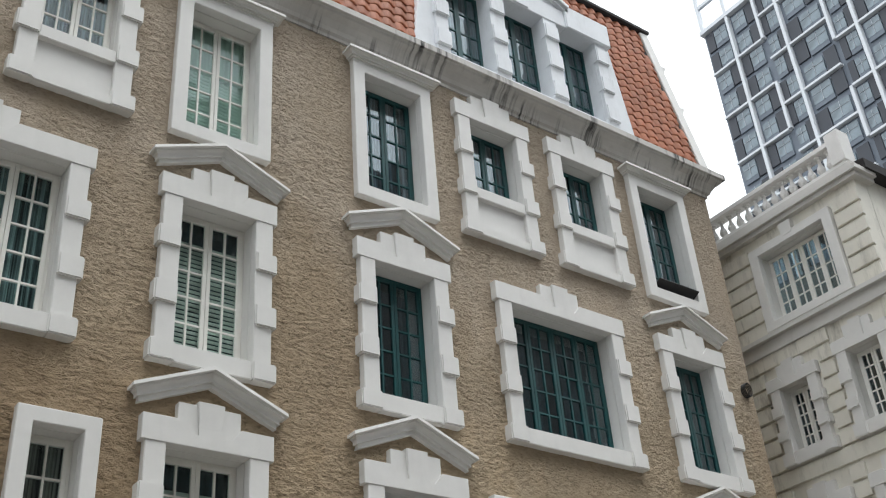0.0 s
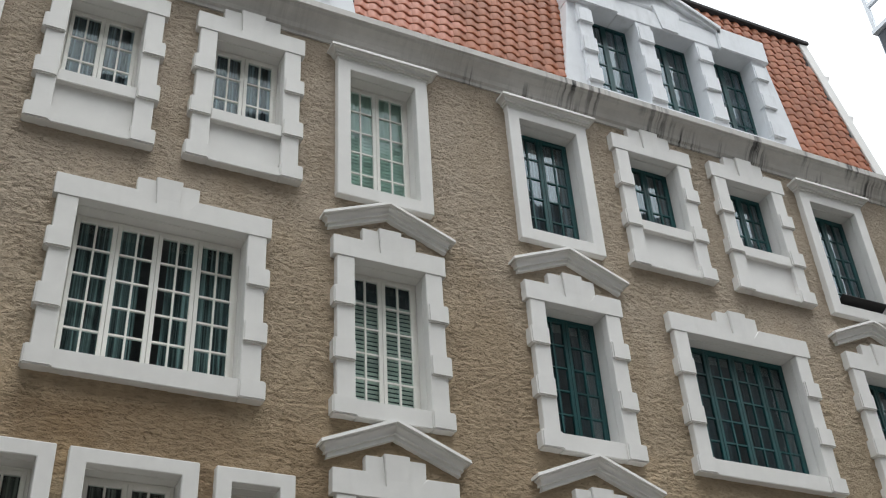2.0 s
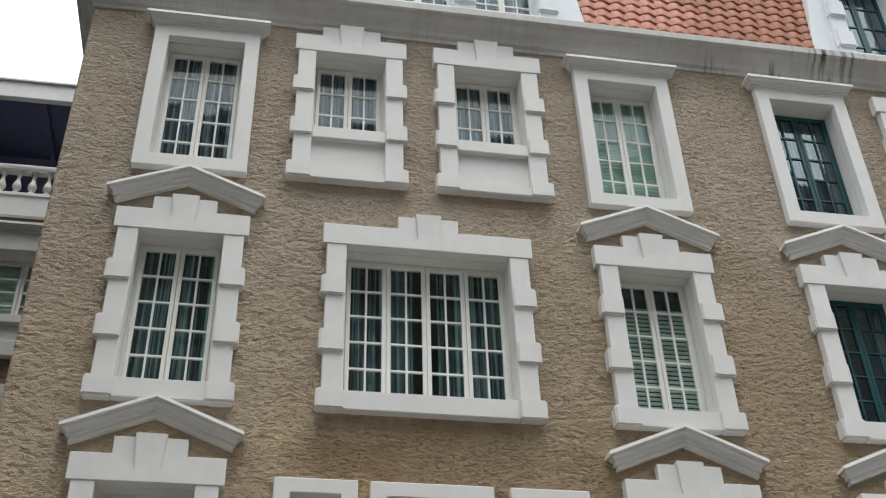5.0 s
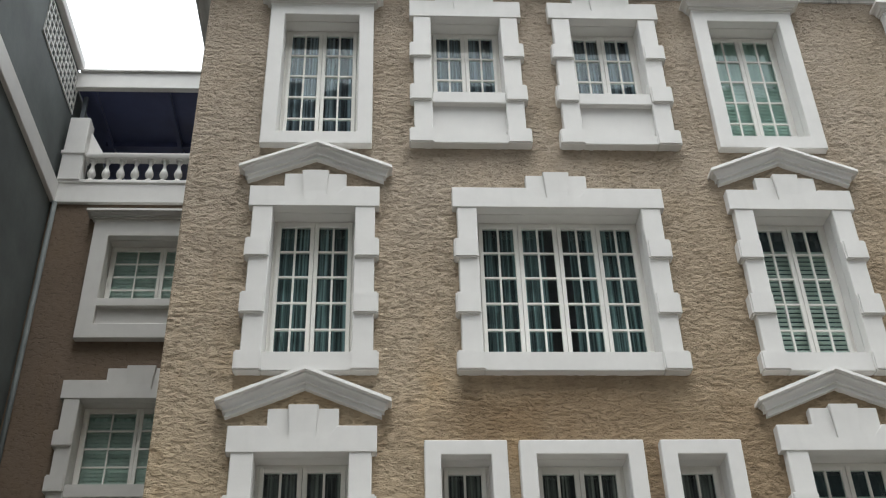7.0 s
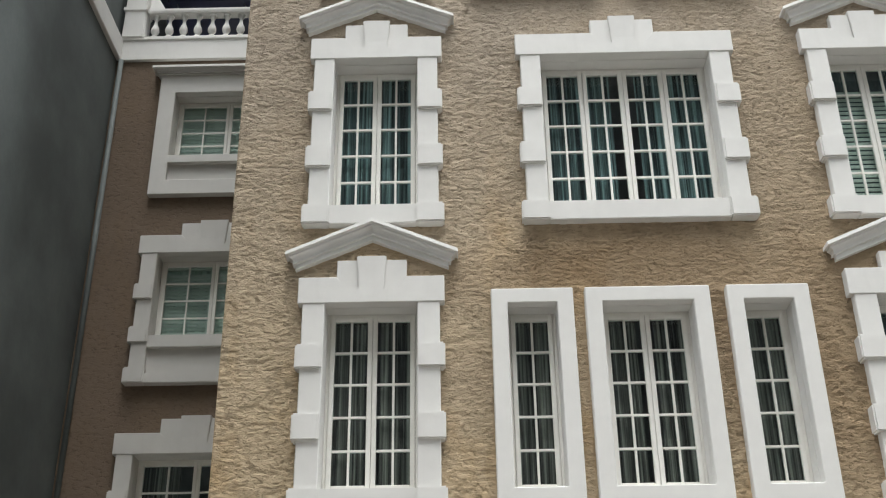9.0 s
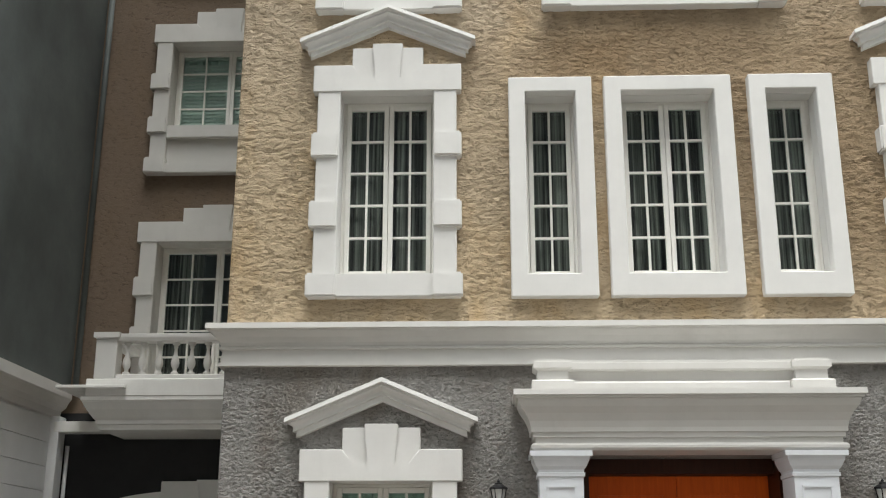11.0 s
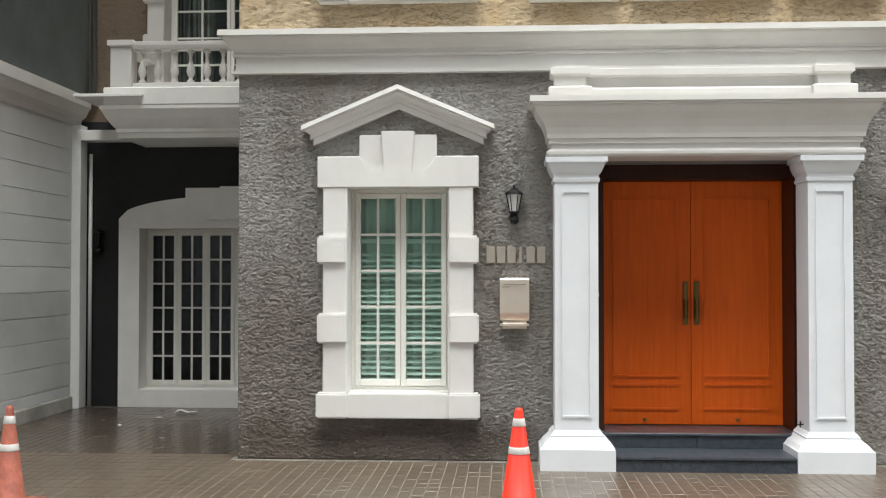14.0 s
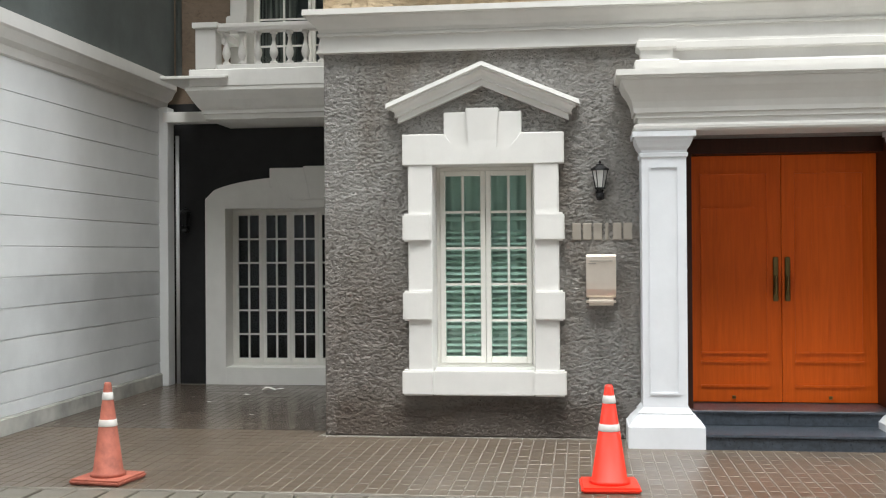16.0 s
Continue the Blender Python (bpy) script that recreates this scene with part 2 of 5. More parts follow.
# Dark tint stands in for the dim room behind the carport panes.
GLASS_C = mat_glass("smoked_window_glass", (0.42, 0.44, 0.44), 0.02, 0.022)
GLASS_D = mat_glass("dark_window_glass", (0.66, 0.76, 0.79), 0.02, 0.11)
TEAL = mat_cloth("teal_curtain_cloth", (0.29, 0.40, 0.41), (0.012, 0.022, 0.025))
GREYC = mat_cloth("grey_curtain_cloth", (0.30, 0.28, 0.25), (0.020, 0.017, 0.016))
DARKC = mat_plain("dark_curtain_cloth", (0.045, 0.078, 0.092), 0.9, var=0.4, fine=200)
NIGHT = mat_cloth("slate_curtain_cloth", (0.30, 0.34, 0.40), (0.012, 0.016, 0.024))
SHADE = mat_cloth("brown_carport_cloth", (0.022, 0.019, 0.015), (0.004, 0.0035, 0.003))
BLIND = mat_plain("pale_green_blind", (0.58, 0.72, 0.64), 0.6, var=0.1)
BLIND_W = mat_plain("grey_green_blind", (0.62, 0.67, 0.61), 0.6, var=0.15)
ROOM = mat_plain("interior_plaster", (0.25, 0.25, 0.24), 0.9)
DOOR = mat_wood("varnished_orange_wood", (0.84, 0.150, 0.014), (0.66, 0.102, 0.008))
DOORDK = mat_wood("dark_red_jamb_wood", (0.055, 0.018, 0.009), (0.03, 0.010, 0.006))
BRASS = mat_plain("aged_brass", (0.24, 0.17, 0.07), 0.35, 0.9, var=0.3)
BLACK = mat_plain("black_iron", (0.012, 0.012, 0.013), 0.45, 0.4)
LAMPGLASS = mat_plain("frosted_lamp_glass", (0.72, 0.73, 0.71), 0.2)
STEEL = mat_plain("brushed_warm_steel", (0.80, 0.71, 0.62), 0.38, 0.7, var=0.08)
PLATE = mat_plain("grey_metal_plate", (0.40, 0.36, 0.31), 0.45, 0.2)
GRANITE = mat_plain("dark_granite", (0.055, 0.065, 0.08), 0.3, var=0.4, scale=20, fine=150)
PAVER = mat_plain("wet_brown_paver", (0.112, 0.084, 0.060), 0.32, var=0.35, scale=1.2, fine=80, rand=0.25)
SLAB = mat_plain("wet_dark_paver", (0.075, 0.058, 0.044), 0.24, var=0.4, scale=0.9, fine=60)
MORTAR = mat_plain("pale_mortar", (0.235, 0.215, 0.185), 0.6, var=0.25, scale=2)
CONCRETE = mat_plain("damp_concrete", (0.27, 0.25, 0.22), 0.6, var=0.3, scale=1.5, fine=40, bump_s=0.4)
ASPHALT = mat_plain("damp_road", (0.11, 0.105, 0.10), 0.5, var=0.3, scale=0.7, fine=90, bump_s=0.6)
ORANGE = mat_plain("orange_cone_rubber", (0.76, 0.032, 0.012), 0.45, var=0.1)
FADED = mat_plain("faded_cone_rubber", (0.34, 0.095, 0.06), 0.7, var=0.35, scale=12)
BANDW = mat_plain("white_reflective_band", (0.62, 0.60, 0.57), 0.4, var=0.12, scale=15)
TILE_A = mat_plain("salmon_roof_tile", (0.56, 0.20, 0.115), 0.55, var=0.18, scale=4, rand=0.18)
TILE_B = mat_plain("weathered_orange_roof_tile", (0.50, 0.165, 0.072), 0.6, var=0.35, scale=3, rand=0.4)
FELT = mat_plain("dark_roof_felt", (0.025, 0.022, 0.022), 0.9)
STONE = mat_weather("cream_stone_render", (0.72, 0.69, 0.61), (0.17, 0.16, 0.13), 0.85, 2.6)
TOWERG = mat_plain("slate_panel", (0.14, 0.165, 0.20), 0.6, var=0.15, scale=0.2, rand=0.15)
TOWERD = mat_plain("dark_slate_panel", (0.045, 0.05, 0.062), 0.6, var=0.2, scale=0.2)
TOWERW = mat_plain("white_concrete_frame", (0.60, 0.625, 0.65), 0.6, var=0.03, scale=0.2)
TOWERM = mat_plain("grey_window_bar", (0.36, 0.39, 0.42), 0.5)
TOWERGL = mat_plain("tower_glazing", (0.20, 0.245, 0.275), 0.15, var=0.35, scale=0.9)
CANOPY = mat_plain("navy_canopy_sheet", (0.085, 0.10, 0.20), 0.4, var=0.25, scale=1.0)
TRUNK = mat_plain("slate_steel_post", (0.16, 0.18, 0.20), 0.5, 0.3)
JOINT = mat_plain("dark_earth_joint", (0.085, 0.075, 0.062), 0.9)
LANE = mat_plain("mossy_grey_stone", (0.165, 0.148, 0.12), 0.45, var=0.35, scale=2.5, fine=60, bump_s=0.5, rand=0.3)
OPPOSITE = mat_plain("grey_concrete_wall", (0.11, 0.11, 0.105), 0.8, var=0.3, scale=0.3)
PAPER = mat_plain("scrap_paper", (0.72, 0.72, 0.70), 0.8)

# ---- shape helpers ----


def box(bm, x0, x1, y0, y1, z0, z1):
    v = [bm.verts.new(p) for p in ((x0, y0, z0), (x1, y0, z0), (x1, y1, z0), (x0, y1, z0), (x0, y0, z1), (x1, y0, z1), (x1, y1, z1), (x0, y1, z1))]
    for f in ((3, 2, 1, 0), (4, 5, 6, 7), (0, 1, 5, 4), (1, 2, 6, 5), (2, 3, 7, 6), (3, 0, 4, 7)):
        bm.faces.new([v[i] for i in f])
    return bm


def boxes(*rows):
    bm = bmesh.new()
    for r in rows:
        box(bm, *r)
    return bm


def prism(bm, poly, y0, y1):
    """A polygon in x and z (counter-clockwise seen from the front), pushed from y0 back to y1."""
    a = [bm.verts.new((x, y0, z)) for x, z in poly]
    b = [bm.verts.new((x, y1, z)) for x, z in poly]
    bm.faces.new(a)
    bm.faces.new(b[::-1])
    n = len(poly)
    for i in range(n):
        j = (i + 1) % n
        bm.faces.new((a[j], a[i], b[i], b[j]))
    return bm


def moulding(bm, x0, x1, yf, yb, profile, left=True, right=True):
    """A moulded band round three sides of a block; profile: rows of (out, z) from below to above."""
    rings = []
    for o, z in profile:
        xa, xb = x0 - (o if left else 0), x1 + (o if right else 0)
        rings.append([bm.verts.new(p) for p in ((xa, yb, z), (xa, yf - o, z), (xb, yf - o, z), (xb, yb, z))])
    for a, b in zip(rings, rings[1:]):
        for i in range(4):
            j = (i + 1) % 4
            bm.faces.new((a[i], a[j], b[j], b[i]))
    bm.faces.new(rings[0][::-1])
    bm.faces.new(rings[-1])
    return bm


def turned(bm, cx, cy, profile, n=14):
    """A body of revolution; profile: rows of (radius, z) from below to above."""
    rings = [[bm.verts.new((cx + r * math.cos(2 * math.pi * k / n), cy + r * math.sin(2 * math.pi * k / n), z)) for k in range(n)] for r, z in profile]
    for a, b in zip(rings, rings[1:]):
        for i in range(n):
            j = (i + 1) % n
            bm.faces.new((a[i], a[j], b[j], b[i]))
    bm.faces.new(rings[0][::-1])
    bm.faces.new(rings[-1])
    return bm


def soften(bm, width=0.008, seg=2):
    bmesh.ops.bevel(bm, geom=list(bm.edges), offset=width, segments=seg, affect="EDGES", clamp_overlap=True)
    return bm


def part(name, bm, material, parent=None, label="", smooth=False):
    me = bpy.data.meshes.new(name)
    bmesh.ops.recalc_face_normals(bm, faces=bm.faces)
    bm.to_mesh(me)
    bm.free()
    if smooth:
        for p in me.polygons:
            p.use_smooth = True
    me.materials.append(material)
    ob = new(name, me)
    ob.parent = parent
    if label:
        tagged(ob, label)
    return ob


def shared(name, me, parent, m):
    ob = new(name, me)
    ob.parent = parent
    ob.matrix_local = m
    return ob


def thing(name, label, category, group="", kind=""):
    return tagged(new(name), label, category, group, kind)


def holed_wall(x0, x1, z0, z1, y0, y1, holes):
    """A wall with real thickness and openings right through; holes: rows of (x0, x1, z0, z1)."""
    xs = sorted({x0, x1, *(v for h in holes for v in h[:2] if x0 < v < x1)})
    zs = sorted({z0, z1, *(v for h in holes for v in h[2:] if z0 < v < z1)})
    bm = bmesh.new()
    verts = {}

    def vert(i, j, y):
        k = (i, j, y)
        if k not in verts:
            verts[k] = bm.verts.new((xs[i], y, zs[j]))
        return verts[k]

    def solid(i, j):
        if not (0 <= i < len(xs) - 1 and 0 <= j < len(zs) - 1):
            return False
        cx, cz = (xs[i] + xs[i + 1]) / 2, (zs[j] + zs[j + 1]) / 2
        return not any(h[0] < cx < h[1] and h[2] < cz < h[3] for h in holes)

    for i in range(len(xs) - 1):
        for j in range(len(zs) - 1):
            if not solid(i, j):
                continue
            bm.faces.new((vert(i, j, y0), vert(i + 1, j, y0), vert(i + 1, j + 1, y0), vert(i, j + 1, y0)))
            bm.faces.new((vert(i, j + 1, y1), vert(i + 1, j + 1, y1), vert(i + 1, j, y1), vert(i, j, y1)))
            if not solid(i - 1, j):
                bm.faces.new((vert(i, j, y1), vert(i, j, y0), vert(i, j + 1, y0), vert(i, j + 1, y1)))
            if not solid(i + 1, j):
                bm.faces.new((vert(i + 1, j, y0), vert(i + 1, j, y1), vert(i + 1, j + 1, y1), vert(i + 1, j + 1, y0)))
            if not solid(i, j - 1):
                bm.faces.new((vert(i, j, y1), vert(i + 1, j, y1), vert(i + 1, j, y0), vert(i, j, y0)))
            if not solid(i, j + 1):
                bm.faces.new((vert(i, j + 1, y0), vert(i + 1, j + 1, y0), vert(i + 1, j + 1, y1), vert(i, j + 1, y1)))
    return bm


def lattice(rng, xs, zs, cx, cz):
    """Smooth random relief on a grid, with lumps of about cx by cz metres."""
    u, w = (xs - xs[0]) / cx, (zs - zs[0]) / cz
    r = rng.random((int(w[-1]) + 3, int(u[-1]) + 3))
    iu, iw = u.astype(int), w.astype(int)
    fu, fw = u - iu, w - iw
    fu, fw = fu * fu * (3 - 2 * fu), (fw * fw * (3 - 2 * fw))[:, None]
    a, b = r[np.ix_(iw, iu)], r[np.ix_(iw, iu + 1)]
    c, d = r[np.ix_(iw + 1, iu)], r[np.ix_(iw + 1, iu + 1)]
    return (a + (b - a) * fu) * (1 - fw) + (c + (d - c) * fu) * fw


def stucco_coat(wall, x0, x1, z0, z1, y, step, lump, depth, holes, material, seed):
    """The thrown coat of render on a wall: ragged lumps in real relief, left out where openings are."""
    rng = np.random.default_rng(seed)
    nx, nz = int((x1 - x0) / step), int((z1 - z0) / step)
    xs, zs = np.linspace(x0, x1, nx + 1), np.linspace(z0, z1, nz + 1)
    cx, cz = lump
    n = 0.52 * lattice(rng, xs, zs, cx, cz) + 0.30 * lattice(rng, xs, zs, cx * 0.53, cz * 0.57) + 0.18 * lattice(rng, xs, zs, cx * 2.3, cz * 1.9)
    calm = 0.75 + 0.5 * lattice(rng, xs, zs, 0.9, 0.7)
    h = np.clip((n - 0.29) / 0.27, 0, 1)
    h = h * h * (3 - 2 * h) * depth * calm + 0.003
    h[:, 0] = h[:, -1] = h[0] = h[-1] = 0.0005
    gx, gz = np.meshgrid(xs, zs)
    co = np.stack([gx, y - h, gz], -1).reshape(-1, 3)
    mx, mz = (xs[:-1] + xs[1:]) / 2, (zs[:-1] + zs[1:]) / 2
    keep = np.ones((nz, nx), bool)
    for a, b, c, d in holes:
        keep[np.ix_((mz > c) & (mz < d), (mx > a) & (mx < b))] = False
    j, i = np.nonzero(keep)
    q = j * (nx + 1) + i
    loops = np.stack([q, q + 1, q + nx + 2, q + nx + 1], -1).astype(np.int32)
    me = bpy.data.meshes.new("stucco_coat")
    me.vertices.add(len(co))
    me.vertices.foreach_set("co", co.ravel())
    me.loops.add(loops.size)
    me.loops.foreach_set("vertex_index", loops.ravel())
    me.polygons.add(len(loops))
    me.polygons.foreach_set("loop_start", np.arange(0, loops.size, 4, dtype=np.int32))
    me.polygons.foreach_set("use_smooth", np.ones(len(loops), bool))
    me.update(calc_edges=True)
    me.validate()
    me.materials.append(material)
    ob = new("stucco_coat", me)
    ob.parent = wall
    tagged(ob, "ragged thrown stucco coat", "", "", "stuff")
    return ob


# ---- windows ----
LINE = 0.035  # thickness of the white lining of an opening
BACK = 0.275  # where the window frame stands behind the face of its surround


def casements(root, x0, x1, z0, z1, count, cols, rows, paint, glass, bar=0.02):
    """The glazed leaves of an opening: an outer frame, then leaves with bars and panes."""
    y = BACK
    t = 0.03
    part("window_frame", soften(boxes((x0, x0 + t, y, y + 0.08, z0, z1), (x1 - t, x1, y, y + 0.08, z0, z1), (x0 + t, x1 - t, y, y + 0.08, z1 - t, z1), (x0 + t, x1 - t, y, y + 0.08, z0, z0 + t)), 0.004, 1), paint, root)
    w = (x1 - x0 - 2 * t) / count
    pane_meshes = {}
    for k in range(count):
        a, b = x0 + t + k * w + 0.002, x0 + t + (k + 1) * w - 0.002
        lo, hi = z0 + t + 0.002, z1 - t - 0.002
        s, yf, yb = 0.042, y - 0.012, y + 0.03
        leaf = part("casement", soften(boxes((a, a + s, yf, yb, lo, hi), (b - s, b, yf, yb, lo, hi), (a + s, b - s, yf, yb, hi - s, hi), (a + s, b - s, yf, yb, lo, lo + s * 1.3)), 0.004, 1), paint, root)
        ga, gb, gl, gh = a + s, b - s, lo + s * 1.3, hi - s
        pw, ph = (gb - ga) / cols, (gh - gl) / rows
        bm = bmesh.new()
        for i in range(1, cols):
            box(bm, ga + i * pw - bar / 2, ga + i * pw + bar / 2, yf + 0.006, yb - 0.006, gl, gh)
        for j in range(1, rows):
            for i in range(cols):
                box(bm, ga + i * pw + (bar / 2 if i else 0), ga + (i + 1) * pw - (bar / 2 if i < cols - 1 else 0), yf + 0.007, yb - 0.007, gl + j * ph - bar / 2, gl + j * ph + bar / 2)
        part("glazing_bars", bm, paint, leaf)
        for i in range(cols):
            for j in range(rows):
                key = (round(pw, 4), round(ph, 4))
                if key not in pane_meshes:
                    pm = bpy.data.meshes.new("pane")
                    pb = boxes((-pw / 2, pw / 2, -0.002, 0.002, -ph / 2, ph / 2))
                    pb.to_mesh(pm)
                    pb.free()
                    pm.materials.append(glass)
                    pane_meshes[key] = pm
                p = shared("pane", pane_meshes[key], leaf, pose(ga + (i + 0.5) * pw, y + 0.01, gl + (j + 0.5) * ph, random.uniform(-0.5, 0.5), 0, random.uniform(-0.5, 0.5)))
                p.visible_shadow = False


def lining(root, x0, x1, z0, z1, paint, front=0.121):
    bm = boxes((x0 - LINE, x0, front, BACK + 0.1, z0 - LINE, z1 + LINE), (x1, x1 + LINE, front, BACK + 0.1, z0 - LINE, z1 + LINE), (x0, x1, front + 0.001, BACK + 0.1, z1, z1 + LINE), (x0, x1, front + 0.001, BACK + 0.1, z0 - LINE, z0))
    part("reveal", bm, paint, root)


def keystone(root, zt, paint, z_low, half=0.316, front=-0.021):
    """The proud wedge in the middle of a stepped lintel."""
    k = half
    bm = prism(bmesh.new(), [(-k * 0.35, z_low + 0.085), (k * 0.35, z_low + 0.085), (k * 0.43, zt + 0.026), (-k * 0.43, zt + 0.026)], front, 0.12)
    for v in bm.verts:
        if v.co.y < 0 and v.co.z < z_low + 0.1:
            v.co.y = front + 0.0145
    part("keystone", soften(bm, 0.007, 2), paint, root)


def quoin_window(name, half, h, cas, rows, paint, white, glass, apron=0.0, quoins=((0.607, 0.851), (1.252, 1.482)), lintel_h=0.253, key=0.316, jw=0.20):
    """A window in a white surround of lintel, keystone, jambs with quoins and a sill. Base at the sill's foot, middle of the width."""
    root = thing(name, "", "window", "", "structure")
    inset, sill = 0.044, 0.207
    ow = half - inset - jw
    zl = h - lintel_h
    soft = 0.008
    zn, top = h - lintel_h * 0.53, h + 0.178
    right = [(half, h), (key * 0.99, h), (key * 0.69, zn), (key * 0.33, zn), (key * 0.40, top)]
    part("lintel", soften(prism(bmesh.new(), [(-half, zl), (half, zl)] + right + [(-x, z) for x, z in right[::-1]], -0.010, 0.12), 0.006, 1), white, root)
    keystone(root, top, white, zn - 0.095, key)
    for s in (-1, 1):
        wing = [(key * 0.28, zn - 0.012), (key * 0.73, zn - 0.012), (key, h - 0.012), (key, top - 0.002), (key * 0.36, top - 0.002)]
        part("lintel_wing", soften(prism(bmesh.new(), wing if s > 0 else [(-x, z) for x, z in wing[::-1]], 0.014, 0.118), 0.005, 1), white, root)
        a, b = sorted((s * (half - inset), s * ow))
        part("jamb", soften(boxes((a, b, 0.0, 0.12, sill - 0.01, zl + 0.005)), soft, 1), white, root)
        for q0, q1 in quoins:
            a, b = sorted((s * half, s * (ow + 0.003)))
            part("quoin", soften(boxes((a, b, -0.030, 0.12, q0, q1)), 0.015), white, root)
        a, b = sorted((s * (half + 0.008), s * (ow - 0.012)))
        part("sill_block", soften(boxes((a, b, -0.030, 0.12, 0.0, sill)), 0.015), white, root)
    if apron:
        part("sill_apron", soften(boxes((-ow, ow, -0.008, 0.12, 0.0, 0.13)), soft), white, root)
        part("apron_panel", soften(boxes((-ow - 0.01, ow + 0.01, 0.06, 0.12, 0.12, apron - 0.16)), 0.006, 1), white, root)
        part("window_sill", soften(boxes((-ow, ow, -0.003, 0.26, apron - 0.17, apron - 0.005)), soft), white, root)
    else:
        part("window_sill", soften(boxes((-ow, ow, -0.004, 0.26, 0.0, sill - 0.006)), soft), white, root)
    z0 = apron if apron else sill
    lining(root, -ow, ow, z0, zl, white)
    casements(root, -ow, ow, z0, zl, cas, 2, rows, paint, glass)
    return root, (-ow, ow, z0, zl)


def pediment(root, half, z_tip, z_apex, white, thick=0.172):
    """A raking moulding of two arms with returned ends."""
    rise = (z_apex - z_tip) / half
    prof = [(0.02, 0.0), (0.068, 0.0), (0.062, 0.046), (0.092, 0.05), (0.089, 0.076), (0.095, 0.092), (0.108, 0.106), (0.126, 0.116), (0.125, 0.134), (0.160, 0.139), (0.156, thick)]
    bm = bmesh.new()
    rows = []
    for o, t in prof:
        xe = half - 0.15 + o * 0.94
        up = z_apex - thick * 1.08 + t * 1.08
        y = 0.1 - o
        rows.append([bm.verts.new(p) for p in ((-xe, 0.13, up - rise * xe), (-xe, y, up - rise * xe), (0, y, up), (xe, y, up - rise * xe), (xe, 0.13, up - rise * xe))])
    for a, b in zip(rows, rows[1:]):
        for i in range(4):
            bm.faces.new((a[i], a[i + 1], b[i + 1], b[i]))
    back = [[bm.verts.new((0, 0.13, r[2].co.z))] for r in (rows[0], rows[-1])]
    lo, hi = rows[0], rows[-1]
    bm.faces.new((lo[0], back[0][0], lo[2], lo[1]))
    bm.faces.new((lo[2], back[0][0], lo[4], lo[3]))
    bm.faces.new((hi[0], hi[1], hi[2], back[1][0]))
    bm.faces.new((hi[2], hi[3], hi[4], back[1][0]))
    part("pediment", bm, white, root)


def plain_window(name, half, h, side, bottom, top, cas, rows, paint, white, glass, crown=False, panel=0.0):
    """A window in a flat white frame, with or without a moulded crown."""
    root = thing(name, "", "window", "", "structure")
    ow, z0, z1 = half - side, bottom, h - top
    part("surround", soften(holed_wall(-half, half, 0, h, 0.0, 0.12, [(-ow, ow, z0, z1)] + ([(-ow, ow, bottom - panel - 0.12, bottom - 0.12)] if panel else [])), 0.008, 1), white, root)
    if panel:
        part("apron_panel", boxes((-ow - 0.01, ow + 0.01, 0.07, 0.115, bottom - panel - 0.13, bottom - 0.11)), white, root)
    if crown:
        part("crown_moulding", moulding(bmesh.new(), -half, half, 0.0, 0.12, [(0.004, h - 0.01), (0.003, h + 0.022), (0.028, h + 0.024), (0.024, h + 0.044), (0.050, h + 0.048), (0.048, h + 0.066), (0.062, h + 0.086), (0.082, h + 0.094), (0.080, h + 0.100), (0.108, h + 0.104), (0.105, h + 0.142)]), white, root)
    lining(root, -ow, ow, z0, z1, white)
    casements(root, -ow, ow, z0, z1, cas, 2, rows, paint, glass)
    return root, (-ow, ow, z0, z1)


def curtain(name, w, h, material, parted=0.0):
    """Pleated cloth that hangs in two drops with a gap between."""
    bm = bmesh.new()
    for a, b in ((-w / 2, -parted / 2), (parted / 2, w / 2)) if parted else ((-w / 2, w / 2),):
        n = max(16, int((b - a) / 0.016))
        lo, hi = [], []
        for i in range(n + 1):
            x = a + (b - a) * i / n
            d = 0.016 * math.sin(x * 47) + 0.007 * math.sin(x * 113 + 1.3)
            lo.append(bm.verts.new((x, d * 1.2, 0)))
            hi.append(bm.verts.new((x, d, h)))
        for i in range(n):
            bm.faces.new((lo[i], lo[i + 1], hi[i + 1], hi[i]))
    ob = part(name, bm, material, None, "", True)
    return ob


def blind(name, w, h, material, pitch=0.05, tilt=28):
    """A venetian blind of tilted slats under a head rail."""
    root = new(name)
    part("head_rail", soften(boxes((-w / 2, w / 2, -0.02, 0.03, h - 0.04, h)), 0.004, 1), material, root)
    me = bpy.data.meshes.new("slat")
    bm = bmesh.new()
    rows = []
    for y, z in ((-0.017, -0.006), (-0.006, -0.001), (0.006, 0.002), (0.017, 0.003)):
        rows.append([bm.verts.new((-w / 2, y, z)), bm.verts.new((w / 2, y, z)), bm.verts.new((w / 2, y, z + 0.002)), bm.verts.new((-w / 2, y, z + 0.002))])
    for a, b in zip(rows, rows[1:]):
        for i in range(4):
            bm.faces.new((a[i], a[(i + 1) % 4], b[(i + 1) % 4], b[i]))
    bm.faces.new(rows[0][::-1])
    bm.faces.new(rows[-1])
    bm.to_mesh(me)
    bm.free()
    me.materials.append(material)
    n = int((h - 0.06) / pitch)
    for k in range(n):
        shared("slat", me, root, pose(0, 0.005, 0.03 + k * pitch, random.uniform(-6, 6) + tilt, 0, 0))
    return root


# ---- plan of the front ----
WALL = 0.10  # face of the front wall
A_MID, B_MID = 3.785, 10.962
END = 14.60
SIDE_A = (1.332, 6.238)
SIDE_B = (8.555, 13.345)
H_WIN = 2.128
F1, F2, F3 = 3.742, 6.42, 9.125
holes_up, holes_down = [], []


